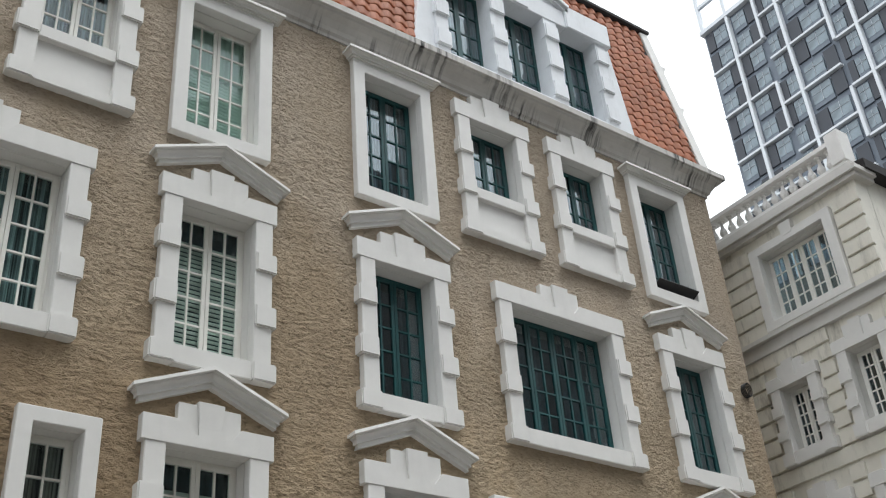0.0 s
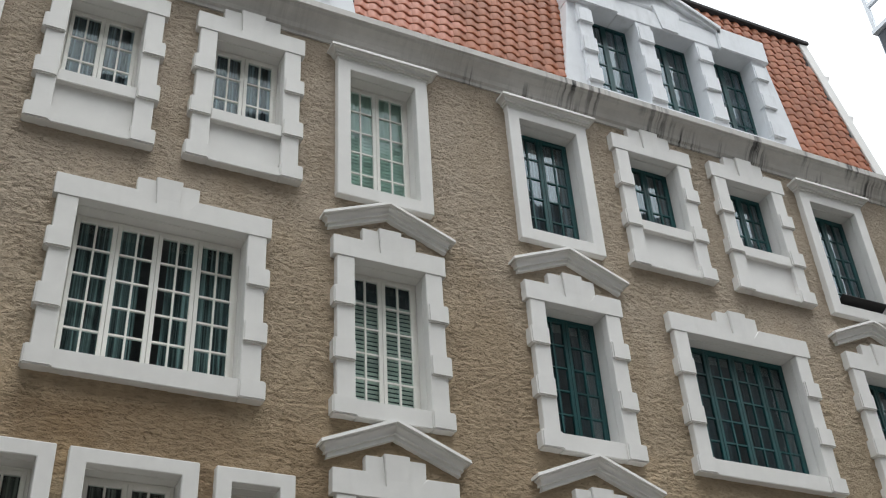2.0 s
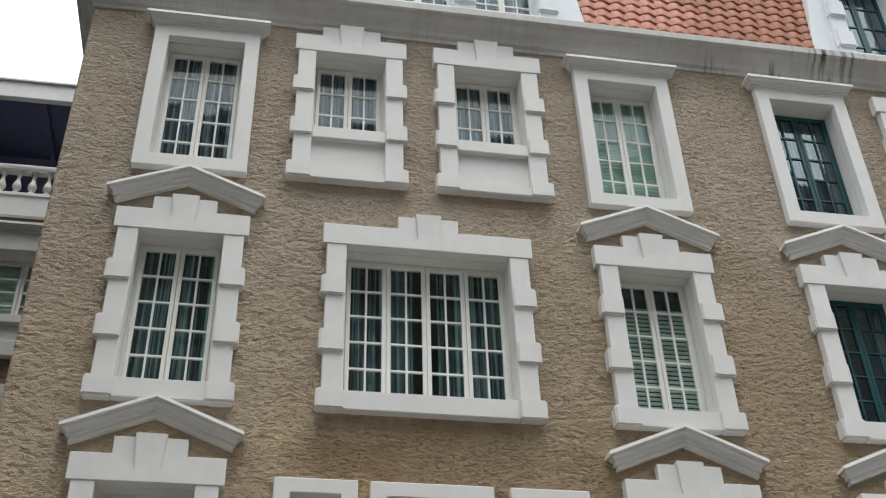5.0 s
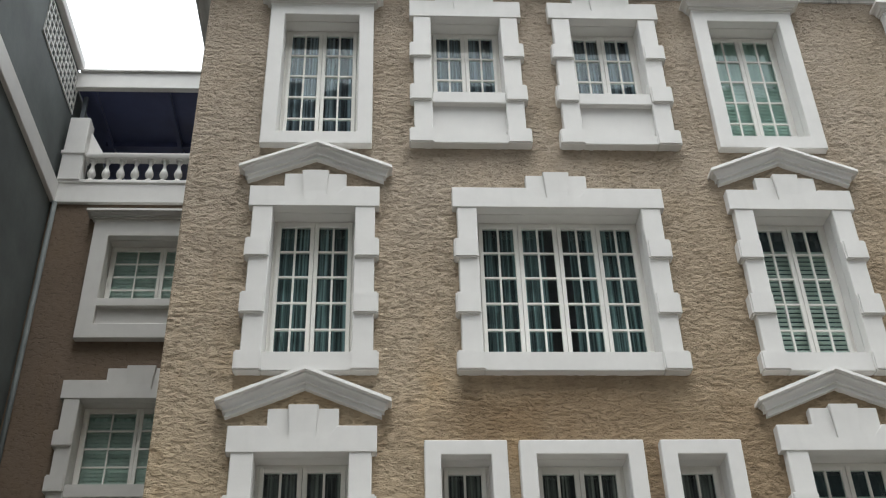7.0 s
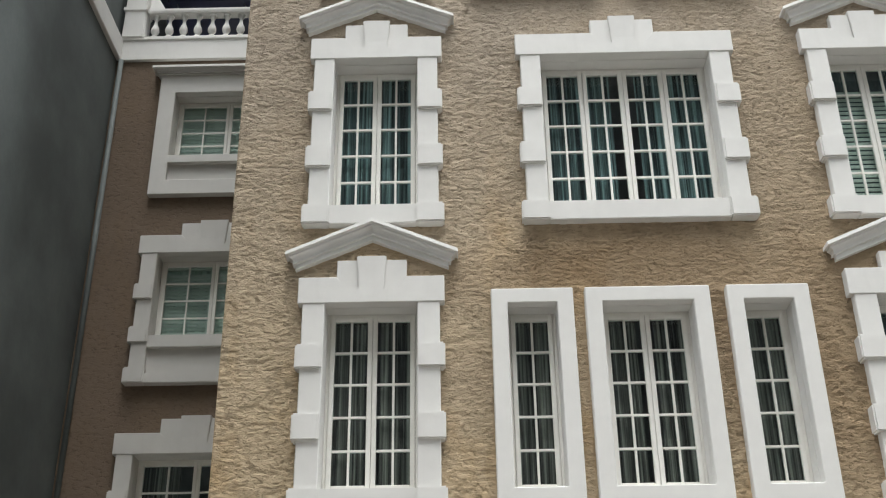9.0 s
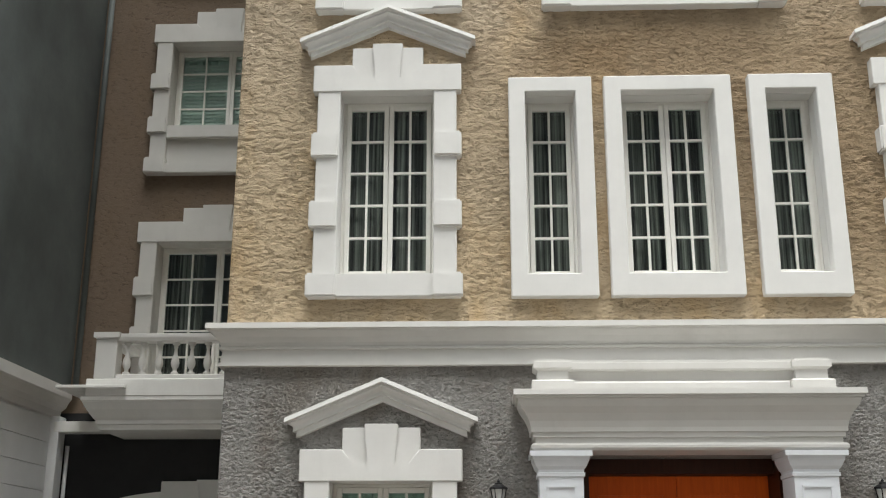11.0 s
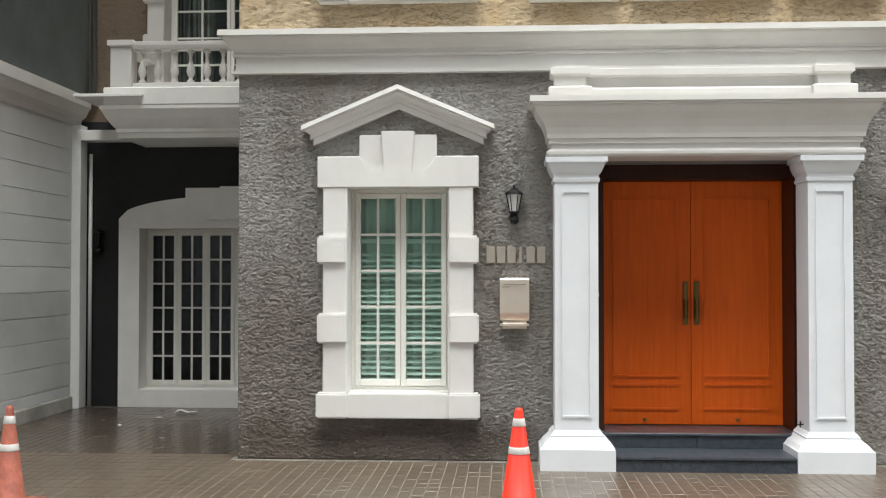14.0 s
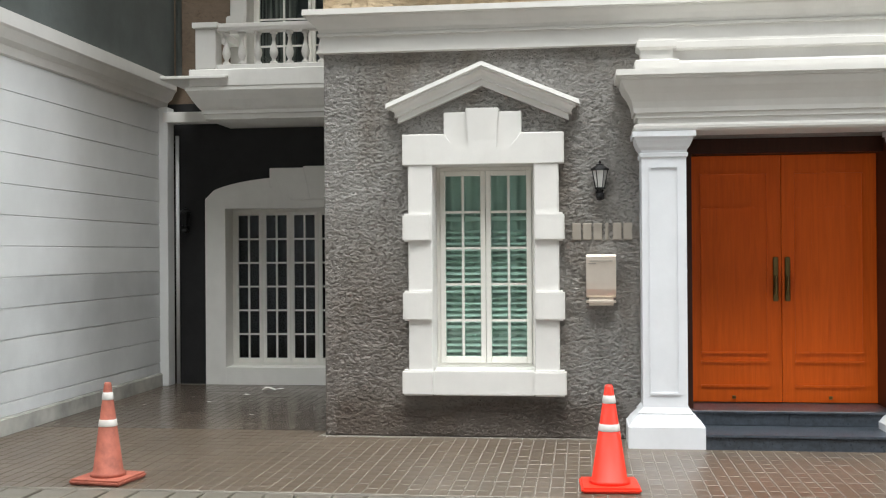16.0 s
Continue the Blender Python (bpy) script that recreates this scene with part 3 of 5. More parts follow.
def opening(cx, z, o):
    return (cx + o[0] - LINE - 0.002, cx + o[1] + LINE + 0.002, z + o[2] - LINE - 0.002, z + o[3] + LINE + 0.002)


count_w = 0


def set_window(src, cx, z, o, label, group, first):
    """Stand a window in the front; the first use moves the one built, later uses copy it."""
    global count_w
    count_w += 1
    m = pose(cx, 0, z)
    if first:
        src.matrix_world = m
        ob = src
    else:
        ob = copy_thing(src, m)
    ob.name = f"window_{count_w}"
    tagged(ob, label, "window", group, "structure")
    (holes_up if z > 3.5 else holes_down).append(opening(cx, z, o))
    return ob


PED_GROUP = "pedimented windows of the front"
ped_w, ped_o = quoin_window("window_white", 0.657, H_WIN, 2, 5, FRAME_W, WHITE, GLASS)
pediment(ped_w, 0.785, 2.376, 2.706, WHITE)
WL = "tall cream casement window in white quoined surround under pediment"
first = True
for cx, z in ((SIDE_A[0], 0.347), (SIDE_A[0], F1), (SIDE_A[1], F1), (SIDE_A[0], F2), (SIDE_A[1], F2)):
    set_window(ped_w, cx, z, ped_o, WL, PED_GROUP, first)
    first = False
ped_g, ped_go = quoin_window("window_green", 0.652, H_WIN - 0.03, 2, 5, FRAME_G, WHITE_OLD, GLASS_D)
pediment(ped_g, 0.785, 2.352, 2.682, WHITE_OLD)
GL = "tall dark green casement window in white quoined surround under pediment"
first = True
for cx, z in ((SIDE_B[0], F1), (SIDE_B[1], F1), (SIDE_B[0], F2), (SIDE_B[1], F2)):
    set_window(ped_g, cx, z, ped_go, GL, PED_GROUP, first)
    first = False

wide_w, wide_o = quoin_window("wide_white", 1.086, H_WIN, 4, 5, FRAME_W, WHITE, GLASS)
set_window(wide_w, 3.815, F2, wide_o, "wide four-leaf cream window in white quoined surround", "wide windows", True)
wide_g, wide_go = quoin_window("wide_green", 1.076, H_WIN - 0.03, 4, 5, FRAME_G, WHITE_OLD, GLASS_D)
set_window(wide_g, B_MID, F2, wide_go, "wide four-leaf dark green window in white quoined surround", "wide windows", True)

TRIO = "flat-framed windows in rows of three"
slim_w, slim_o = plain_window("slim_white", 0.366, 1.998, 0.145, 0.20, 0.14, 1, 5, FRAME_W, WHITE, GLASS)
for i, cx in enumerate((2.770, 4.868)):
    set_window(slim_w, cx, F1 - 0.008, slim_o, "slim cream window in flat white frame", TRIO, i == 0)
mid_w, mid_o = plain_window("mid_white", 0.555, 1.998, 0.15, 0.20, 0.14, 2, 5, FRAME_W, WHITE, GLASS)
set_window(mid_w, 3.797, F1 - 0.008, mid_o, "two-leaf cream window in flat white frame", TRIO, True)
slim_g, _ = plain_window("slim_green", 0.366, 1.998, 0.145, 0.20, 0.14, 1, 5, FRAME_G, WHITE_OLD, GLASS_D)
for i, cx in enumerate((B_MID - 1.05, B_MID + 1.05)):
    set_window(slim_g, cx, F1 - 0.008, slim_o, "slim dark green window in flat white frame", TRIO, i == 0)
mid_g, _ = plain_window("mid_green", 0.555, 1.998, 0.15, 0.20, 0.14, 2, 5, FRAME_G, WHITE_OLD, GLASS_D)
set_window(mid_g, B_MID, F1 - 0.008, mid_o, "two-leaf dark green window in flat white frame", TRIO, True)

TOPS = "top storey crowned windows"
top_w, top_o = plain_window("top_white", 0.59, 2.075, 0.165, 0.17, 0.15, 2, 5, FRAME_W, WHITE, GLASS, crown=True)
for i, cx in enumerate(SIDE_A):
    set_window(top_w, cx - 0.02, F3, top_o, "cream casement window in flat white frame with moulded crown", TOPS, i == 0)
top_g, _ = plain_window("top_green", 0.59, 2.075, 0.165, 0.17, 0.15, 2, 5, FRAME_G, WHITE_OLD, GLASS_D, crown=True)
for i, cx in enumerate(SIDE_B):
    set_window(top_g, cx - 0.02, F3, top_o, "dark green casement window in flat white frame with moulded crown", TOPS, i == 0)

SMALLS = "small top storey windows with panels"
small_q = ((0.60, 0.84), (1.25, 1.48))
small_w, small_o = quoin_window("small_white", 0.645, 2.165, 2, 3, FRAME_W, WHITE, GLASS, apron=0.745, quoins=small_q, lintel_h=0.26, key=0.34)
for i, cx in enumerate((2.955, 4.565)):
    set_window(small_w, cx, F3 + 0.015, small_o, "small cream casement window over white panel, quoined surround", SMALLS, i == 0)
small_g, small_go = quoin_window("small_green", 0.642, 2.135, 2, 3, FRAME_G, WHITE_OLD, GLASS_D, apron=0.745, quoins=small_q, lintel_h=0.26, key=0.34)
for i, cx in enumerate((B_MID - 0.80, B_MID + 0.82)):
    set_window(small_g, cx, F3 + 0.015, small_go, "small dark green casement window over white panel, quoined surround", SMALLS, i == 0)

# ---- front walls ----
BELT0, BELT1 = 3.165, 3.515
DOOR_HOLE = (2.93, 4.62, -0.05, 2.43)
wall_up = part("wall_front_upper", holed_wall(0, END, 3.3, 11.62, WALL, 0.40, holes_up), TAN)
tagged(wall_up, "rough tan stucco upper wall of the townhouses", "wall", "", "structure")
wall_dn = part("wall_front_lower", holed_wall(0, END, -0.05, 3.3, WALL + 0.002, 0.40, holes_down + [DOOR_HOLE]), GREY)
tagged(wall_dn, "rough dark grey stucco ground storey wall", "wall", "", "structure")
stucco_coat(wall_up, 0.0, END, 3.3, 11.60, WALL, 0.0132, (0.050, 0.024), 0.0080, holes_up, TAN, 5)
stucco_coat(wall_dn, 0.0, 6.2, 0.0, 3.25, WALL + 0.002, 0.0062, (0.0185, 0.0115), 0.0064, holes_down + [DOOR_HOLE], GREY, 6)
for nm, x0, x1 in (("wall_west", 0.0, 0.25), ("wall_east", END - 0.25, END)):
    w = part(nm + "_upper", boxes((x0, x1, 0.401, 9.0, 3.3, 11.62)), TAN)
    tagged(w, "rough tan stucco side wall of the townhouses", "wall", "", "structure")
    w = part(nm + "_lower", boxes((x0 + 0.001, x1 - 0.001, 0.401, 9.0, -0.05, 3.299)), GREY)
    tagged(w, "dark grey stucco side wall at ground level", "wall", "", "structure")
w = part("wall_north", boxes((0.0, END, 9.0, 9.2, -0.05, 11.62)), TAN)
tagged(w, "tan rendered rear wall", "wall", "", "structure")
w = part("wall_party", boxes((7.2, 7.45, 0.42, 8.9, 0.0, 11.5)), ROOM)
tagged(w, "plain plaster wall between the two houses", "wall", "", "structure")
for i, z in enumerate((-0.04, 3.1, 5.95, 8.75)):
    w = part(f"floor_{i + 1}", boxes((0.26, 7.19, 0.41, 8.98, z, z + 0.2), (7.46, END - 0.26, 0.41, 8.98, z, z + 0.2)), ROOM)
    tagged(w, "plain plastered storey floor inside the houses", "floor", "", "structure")
w = part("ceiling", boxes((0.26, END - 0.26, 0.41, 8.98, 11.4, 11.6)), ROOM)
tagged(w, "plain plaster top storey ceiling", "ceiling", "", "structure")
w = part("wall_rooms", boxes((0.26, 7.19, 3.2, 3.3, 0.17, 11.39), (7.46, END - 0.26, 3.2, 3.3, 0.17, 11.39)), ROOM)
tagged(w, "plain plaster wall at the back of the front rooms", "wall", "", "structure")

belt = [(o, BELT0 + z) for o, z in ((0.0, 0.0), (0.036, 0.003), (0.036, 0.026), (0.006, 0.031), (0.006, 0.14), (0.030, 0.144), (0.030, 0.166), (0.018, 0.171), (0.028, 0.20), (0.055, 0.24), (0.095, 0.283), (0.10, 0.298), (0.134, 0.303))] + [(0.13, BELT1)]
w = part("trim_belt", moulding(bmesh.new(), -0.012, END + 0.012, WALL - 0.03, 0.6, belt), CREAMW)
tagged(w, "cream moulded belt cornice above the ground storey", "cornice", "", "structure")

# ---- top cornice, mansard and dormers ----
CT0, CT1 = 11.475, 11.865
top_prof = [(o * 1.46, CT0 + z) for o, z in ((0.0, 0.0), (0.02, 0.0), (0.02, 0.05), (0.045, 0.07), (0.06, 0.12), (0.10, 0.20), (0.15, 0.25), (0.16, 0.29), (0.185, 0.295), (0.185, 0.39))]
w = part("trim_cornice", moulding(bmesh.new(), 0, END, WALL, 8.9, top_prof), CORNICE)
tagged(w, "rain-stained grey roof cornice with moulded edge", "cornice", "", "structure")
R0, R1 = CT1 - 0.02, 15.05  # foot and head of the mansard
RUN = 0.36
EDGE = -0.02  # foot of the roof slope


def slope_piece(bm, xa, xb, z0, z1):
    """A length of the roof's body between two heights; its outer ends lean in along the hips."""
    rows = []
    for z in (z0, z1):
        e = RUN * (z - R0) / (R1 - R0)
        a = max(xa, EDGE + e)
        b = min(xb, END - EDGE - e)
        rows.append([bm.verts.new(p) for p in ((a, EDGE + e, z), (b, EDGE + e, z), (b, 8.7 - e, z), (a, 8.7 - e, z))])
    lo, hi = rows
    bm.faces.new(lo[::-1])
    bm.faces.new(hi)
    for q in range(4):
        r = (q + 1) % 4
        bm.faces.new((lo[q], lo[r], hi[r], hi[q]))


bm = bmesh.new()
for xa, xb in ((-1, A_MID - 1.72), (A_MID + 1.72, B_MID - 1.72), (B_MID + 1.72, END + 1)):
    slope_piece(bm, xa, xb, R0, 13.93)
slope_piece(bm, -1, END + 1, 13.931, R1)
w = part("roof_underlay", bm, FELT)
tagged(w, "dark felt slope under the roof tiles", "roof", "", "structure")
w = part("trim_ridge", moulding(bmesh.new(), EDGE + RUN, END - EDGE - RUN, EDGE + RUN, 8.3, [(0.05, R1 - 0.03), (0.09, R1), (0.09, R1 + 0.06), (0.02, R1 + 0.10)]), FELT)
tagged(w, "dark metal capping along the head of the roof", "roof trim", "", "structure")
bm = bmesh.new()
hx, hy = END - EDGE, EDGE
v = []
for x, y, z in ((hx, hy, R0), (hx - RUN, hy + RUN, R1)):
    for dx, dy in ((-0.13, -0.05), (0.06, -0.06), (0.06, 0.13), (-0.10, 0.10)):
        v.append(bm.verts.new((x + dx, y + dy, z)))
for a, b, c, d in ((0, 1, 5, 4), (1, 2, 6, 5), (2, 3, 7, 6), (3, 0, 4, 7), (3, 2, 1, 0), (4, 5, 6, 7)):
    bm.faces.new((v[a], v[b], v[c], v[d]))
w = part("trim_hip", soften(bm, 0.012, 1), WHITE_OLD)
tagged(w, "weathered white hip moulding on the roof corner", "roof trim", "", "structure")
for lump_z in (13.1, 14.05):
    e_ = RUN * (lump_z - R0) / (R1 - R0)
    part("hip_lug", soften(prism(bmesh.new(), [(hx - e_ + 0.02, lump_z), (hx - e_ + 0.13, lump_z + 0.20), (hx - e_ + 0.13, lump_z + 0.25), (hx - e_ - 0.02, lump_z + 0.22)], hy + e_ - 0.03, hy + e_ + 0.10), 0.008, 1), WHITE_OLD, w)


def dormer(cx, paint, white, glass, label, name):
    """A white three-light dormer with slanted shoulders, quoined piers and a low pediment."""
    root = tagged(new(name), label, "dormer", "roof dormers", "structure")
    root.location = (cx, 0, 0)
    yf, yb = -0.10, 0.9
    z0, zh, zt = CT1 - 0.01, 13.62, 14.02
    lights = [(c - 0.405, c + 0.405) for c in (-1.085, -0.005, 1.07)]
    for s in (-1, 1):
        poly = [(s * 1.47, z0), (s * 2.08, z0), (s * 1.78, zt), (s * 1.47, zt)]
        part("shoulder", soften(prism(bmesh.new(), poly if s > 0 else poly[::-1], yf + 0.05, yb), 0.01, 1), white, root)
    part("dormer_wall", holed_wall(-1.84, 1.84, z0, zh - 0.001, yf + 0.004, yf + 0.40, [(a, b, z0 + 0.12, zh + 0.1) for a, b in lights] + [(-1.9, -1.70, z0 - 0.1, zh + 0.1), (1.70, 1.9, z0 - 0.1, zh + 0.1)]), white, root)
    part("lintel", soften(boxes((-1.00, 0.86, yf - 0.012, yf + 0.40, zh, zt - 0.05)), 0.01, 1), white, root)
    for xa, xb in ((-1.84, -1.001), (0.861, 1.80)):
        part("lintel_block", soften(boxes((xa, xb, yf - 0.05, yf + 0.42, zh + 0.002, zt + 0.07)), 0.014, 2), white, root)
    part("coping", moulding(bmesh.new(), -1.78, 1.76, yf + 0.06, yb, [(0.0, zt - 0.06), (0.05, zt + 0.02), (0.06, zt + 0.06), (0.02, zt + 0.11)]), white, root)
    for x, half in ((-1.595, 0.125), (-0.545, 0.14), (0.53, 0.14), (1.585, 0.13)):
        for zq in (12.05, 12.63, 13.21):
            part("quoin", soften(boxes((x - half, x + half, yf - 0.035, yf + 0.1, zq, zq + 0.29)), 0.016, 2), white, root)
    bm = bmesh.new()
    prism(bm, [(-0.95, zt - 0.06), (0.82, zt - 0.06), (-0.06, zt + 0.44)], yf + 0.02, yb)
    part("gable", bm, white, root)
    for s in (-1, 1):
        bm = bmesh.new()
        for d0, d1, out in ((0.0, 0.07, 0.05), (0.071, 0.13, 0.09)):
            poly = [(-0.06, zt + 0.36 + d0), (-0.06 + s * 0.98, zt - 0.08 + d0), (-0.06 + s * 1.0, zt - 0.08 + d1), (-0.06, zt + 0.36 + d1)]
            prism(bm, poly if s < 0 else poly[::-1], yf - out, yf + 0.25)
        part("gable_moulding", bm, white, root)
    part("keystone", soften(prism(bmesh.new(), [(-0.20, zh + 0.02), (0.10, zh + 0.02), (0.20, zt + 0.10), (-0.30, zt + 0.10)], yf - 0.03, yf + 0.2), 0.008, 1), white, root)
    for a, b in lights:
        casement_group(root, a, b, z0 + 0.12, zh, yf + 0.275, paint, glass)
    # Unseen cloth over the void; its tone imitates reflections in the panes.
    for a, b in lights:
        part("inner_cloth", boxes((a - 0.02, b + 0.02, yf + 0.345, yf + 0.36, z0 + 0.05, zh)), NIGHT, root, "added slate cloth that tones the panes")
    part("dormer_roof", boxes((-1.7, 1.7, 0.4, 2.2, zt - 0.2, zt + 0.02)), white, root)
    return root


def casement_group(root, x0, x1, z0, z1, y, paint, glass):
    """One dormer light: two narrow leaves of four rows."""
    w = (x1 - x0) / 2
    for k in range(2):
        a, b = x0 + k * w + 0.001, x0 + (k + 1) * w - 0.001
        s = 0.04
        leaf = part("casement", boxes((a, a + s, y, y + 0.04, z0, z1), (b - s, b, y, y + 0.04, z0, z1), (a + s, b - s, y, y + 0.04, z1 - s, z1), (a + s, b - s, y, y + 0.04, z0, z0 + s)), paint, root)
        ga, gb, gl, gh = a + s, b - s, z0 + s, z1 - s
        ph = (gh - gl) / 4
        bm = boxes(*((ga, gb, y + 0.006, y + 0.034, gl + j * ph - 0.012, gl + j * ph + 0.012) for j in (1, 2, 3)))
        box(bm, (ga + gb) / 2 - 0.009, (ga + gb) / 2 + 0.009, y + 0.008, y + 0.032, gl, gh)
        part("glazing_bars", bm, paint, leaf)
        for j in range(4):
            p = part("pane", boxes((ga, gb, y + 0.018, y + 0.022, gl + j * ph + 0.012, gl + (j + 1) * ph - 0.012)), glass, leaf)
            p.visible_shadow = False


dormer(A_MID, FRAME_W, DORMW, GLASS, "white three-light dormer with cream casements", "dormer_1")
dormer(B_MID, FRAME_G, DORMW, GLASS_D, "weathered white three-light dormer with dark green casements", "dormer_2")

# ---- portico and door ----
portico = tagged(new("portico"), "white classical portico with square columns round the front door", "portico", "", "structure")
for cx in (2.76, 4.712):
    col = part("column", boxes((cx - 0.17, cx + 0.17, -0.235, WALL + 0.02, 0.23, 2.29)), COLW, portico)
    part("column_base", moulding(bmesh.new(), cx - 0.17, cx + 0.17, -0.235, WALL + 0.02, [(0.12, 0.0), (0.12, 0.165), (0.11, 0.17), (0.085, 0.205), (0.05, 0.235), (0.035, 0.25), (0.038, 0.262), (0.03, 0.268), (0.012, 0.29), (0.0, 0.30)]), COLW, col)
    part("capital", moulding(bmesh.new(), cx - 0.17, cx + 0.17, -0.235, WALL + 0.02, [(0.0, 2.235), (0.012, 2.24), (0.014, 2.265), (0.004, 2.27), (0.006, 2.29), (0.025, 2.315), (0.045, 2.36), (0.052, 2.395), (0.07, 2.39), (0.07, 2.431)]), COLW, col)
    bm = boxes((cx - 0.115, cx - 0.10, -0.247, -0.236, 0.40, 2.17), (cx + 0.10, cx + 0.115, -0.247, -0.236, 0.40, 2.17), (cx - 0.10, cx + 0.10, -0.247, -0.236, 2.155, 2.17), (cx - 0.10, cx + 0.10, -0.247, -0.236, 0.40, 0.415))
    part("panel_moulding", bm, COLW, col)
XL, XR = 2.575, 4.925
part("entablature", moulding(bmesh.new(), XL, XR, -0.25, WALL + 0.05, [(o, 2.432 + (z - 2.453) * 0.955) for o, z in ((0.0, 2.453), (0.03, 2.458), (0.045, 2.475), (0.045, 2.495), (0.03, 2.512), (0.010, 2.516), (0.010, 2.558), (0.028, 2.562), (0.028, 2.60), (0.044, 2.604), (0.046, 2.64), (0.058, 2.69), (0.085, 2.75), (0.12, 2.80), (0.14, 2.845), (0.142, 2.862), (0.160, 2.866), (0.160, 2.885), (0.180, 2.888), (0.178, 2.935))]), CREAMW, portico)
part("attic", moulding(bmesh.new(), XL + 0.06, XR - 0.06, -0.06, WALL + 0.05, [(0.05, 2.895), (0.05, 2.985), (0.044, 3.0), (0.0, 3.004), (0.0, 3.085), (0.045, 3.089), (0.05, 3.10), (0.05, 3.15), (0.03, 3.155), (0.03, 3.175)]), CREAMW, portico)
for cx in (XL + 0.145, XR - 0.145):
    part("pedestal", moulding(bmesh.new(), cx - 0.125, cx + 0.125, -0.13, WALL + 0.05, [(0.045, 2.895), (0.045, 2.995), (0.036, 3.005), (0.002, 3.012), (0.0, 3.085), (0.022, 3.10), (0.03, 3.105), (0.03, 3.155), (0.012, 3.16), (0.012, 3.176)]), CREAMW, portico)

door = tagged(new("door_1"), "closed orange varnished double door with brass handles", "door", "", "structure")
DX0, DX1, DZ0, DZ1, DY = 3.01, 4.54, 0.238, 2.305, 0.57
part("door_frame", boxes((DOOR_HOLE[0] + 0.001, DX0, 0.20, DY + 0.08, 0.236, 2.428), (DX1, DOOR_HOLE[1] - 0.001, 0.20, DY + 0.08, 0.236, 2.428), (DX0, DX1, 0.36, DY + 0.08, DZ1, 2.428)), DOORDK, door)
mid = (DX0 + DX1) / 2
for a, b in ((DX0, mid - 0.002), (mid + 0.002, DX1)):
    leaf = part("door_leaf", soften(boxes((a, b, DY, DY + 0.05, DZ0 + 0.004, DZ1)), 0.003, 1), DOOR, door)
    pa, pb = a + 0.105, b - 0.105
    for n_, z0, z1 in (("upper_panel", 0.645, 2.165), ("lower_panel", 0.368, 0.588)):
        fr = boxes((pa, pb, DY - 0.012, DY - 0.0005, z0, z0 + 0.018), (pa, pb, DY - 0.012, DY - 0.0005, z1 - 0.018, z1))
        if n_ == "upper_panel":
            for xs in (pa, pb - 0.014):
                box(fr, xs, xs + 0.014, DY - 0.009, DY - 0.0005, z0 + 0.019, z1 - 0.019)
            box(fr, pa + 0.0145, pb - 0.0145, DY - 0.009, DY - 0.0005, z1 - 0.30, z1 - 0.285)
            for k in range(1, 4):
                xk = pa + (pb - pa) * k / 4
                box(fr, xk - 0.0015, xk + 0.0015, DY - 0.002, DY - 0.0005, z0 + 0.03, z1 - 0.03)
        part(n_, fr, DOOR, leaf)
    hx_ = mid + (-0.048 if a < mid - 0.1 else 0.048)
    handle = part("door_handle", soften(boxes((hx_ - 0.022, hx_ + 0.022, DY - 0.012, DY - 0.001, 1.085, 1.455)), 0.006, 2), BRASS, leaf, "aged brass pull handle on a long plate")
    g = bmesh.new()
    turned(g, hx_, DY - 0.045, [(0.011, 1.14), (0.013, 1.20), (0.010, 1.26), (0.013, 1.30)], 10)
    box(g, hx_ - 0.008, hx_ + 0.008, DY - 0.045, DY - 0.012, 1.285, 1.30)
    box(g, hx_ - 0.008, hx_ + 0.008, DY - 0.045, DY - 0.012, 1.14, 1.155)
    part("grip", g, BRASS, handle)
part("threshold", soften(boxes((2.932, 4.618, 0.085, DY + 0.10, 0.213, 0.236)), 0.004, 1), GRANITE, door)

steps = tagged(new("steps"), "two dark granite steps before the front door", "steps", "", "structure")
SX0, SX1 = 3.052, 4.418
part("riser", soften(boxes((SX0, SX1, -0.355, 0.30, -0.02, 0.093)), 0.004, 1), GRANITE, steps)
part("tread", soften(boxes((SX0, SX1, -0.37, 0.12, 0.094, 0.116)), 0.005, 2), GRANITE, steps)
for a, b in ((SX0 - 0.08, 3.74), (3.744, SX1 + 0.10)):
    part("riser", soften(boxes((a, b, 0.10, 0.60, 0.117, 0.212)), 0.003, 1), GRANITE, steps)

for bx in (3.38, 4.16):
    bm = bmesh.new()
    turned(bm, bx, DY - 0.018, [(0.006, 0.272), (0.016, 0.276), (0.016, 0.296), (0.006, 0.30)], 10)
    part("floor_bolt", bm, BRASS, door, "small brass bolt at the foot of the leaf")
bm = bmesh.new()
for k in range(2):
    box(bm, 4.515 + k * 0.03, 4.523 + k * 0.03, -0.06, -0.05, 0.31 - 0.02 * k, 0.36)
box(bm, 4.50, 4.57, -0.06, -0.05, 0.33, 0.338)
hook = part("door_hook", bm, BLACK)
tagged(hook, "small black iron hook beside the column base", "hook")
bm = bmesh.new()
turned(bm, 0, 0, [(0.012, 0.0), (0.022, 0.006), (0.022, 0.018), (0.012, 0.026)], 12)
bell = part("door_bell", bm, LAMPGLASS, None, "", True)
bell.matrix_world = pose(2.925, -0.02, 1.35, 0, 90, 0)
tagged(bell, "small white bell button on the column side", "bell")

# ---- wall fittings by the door ----


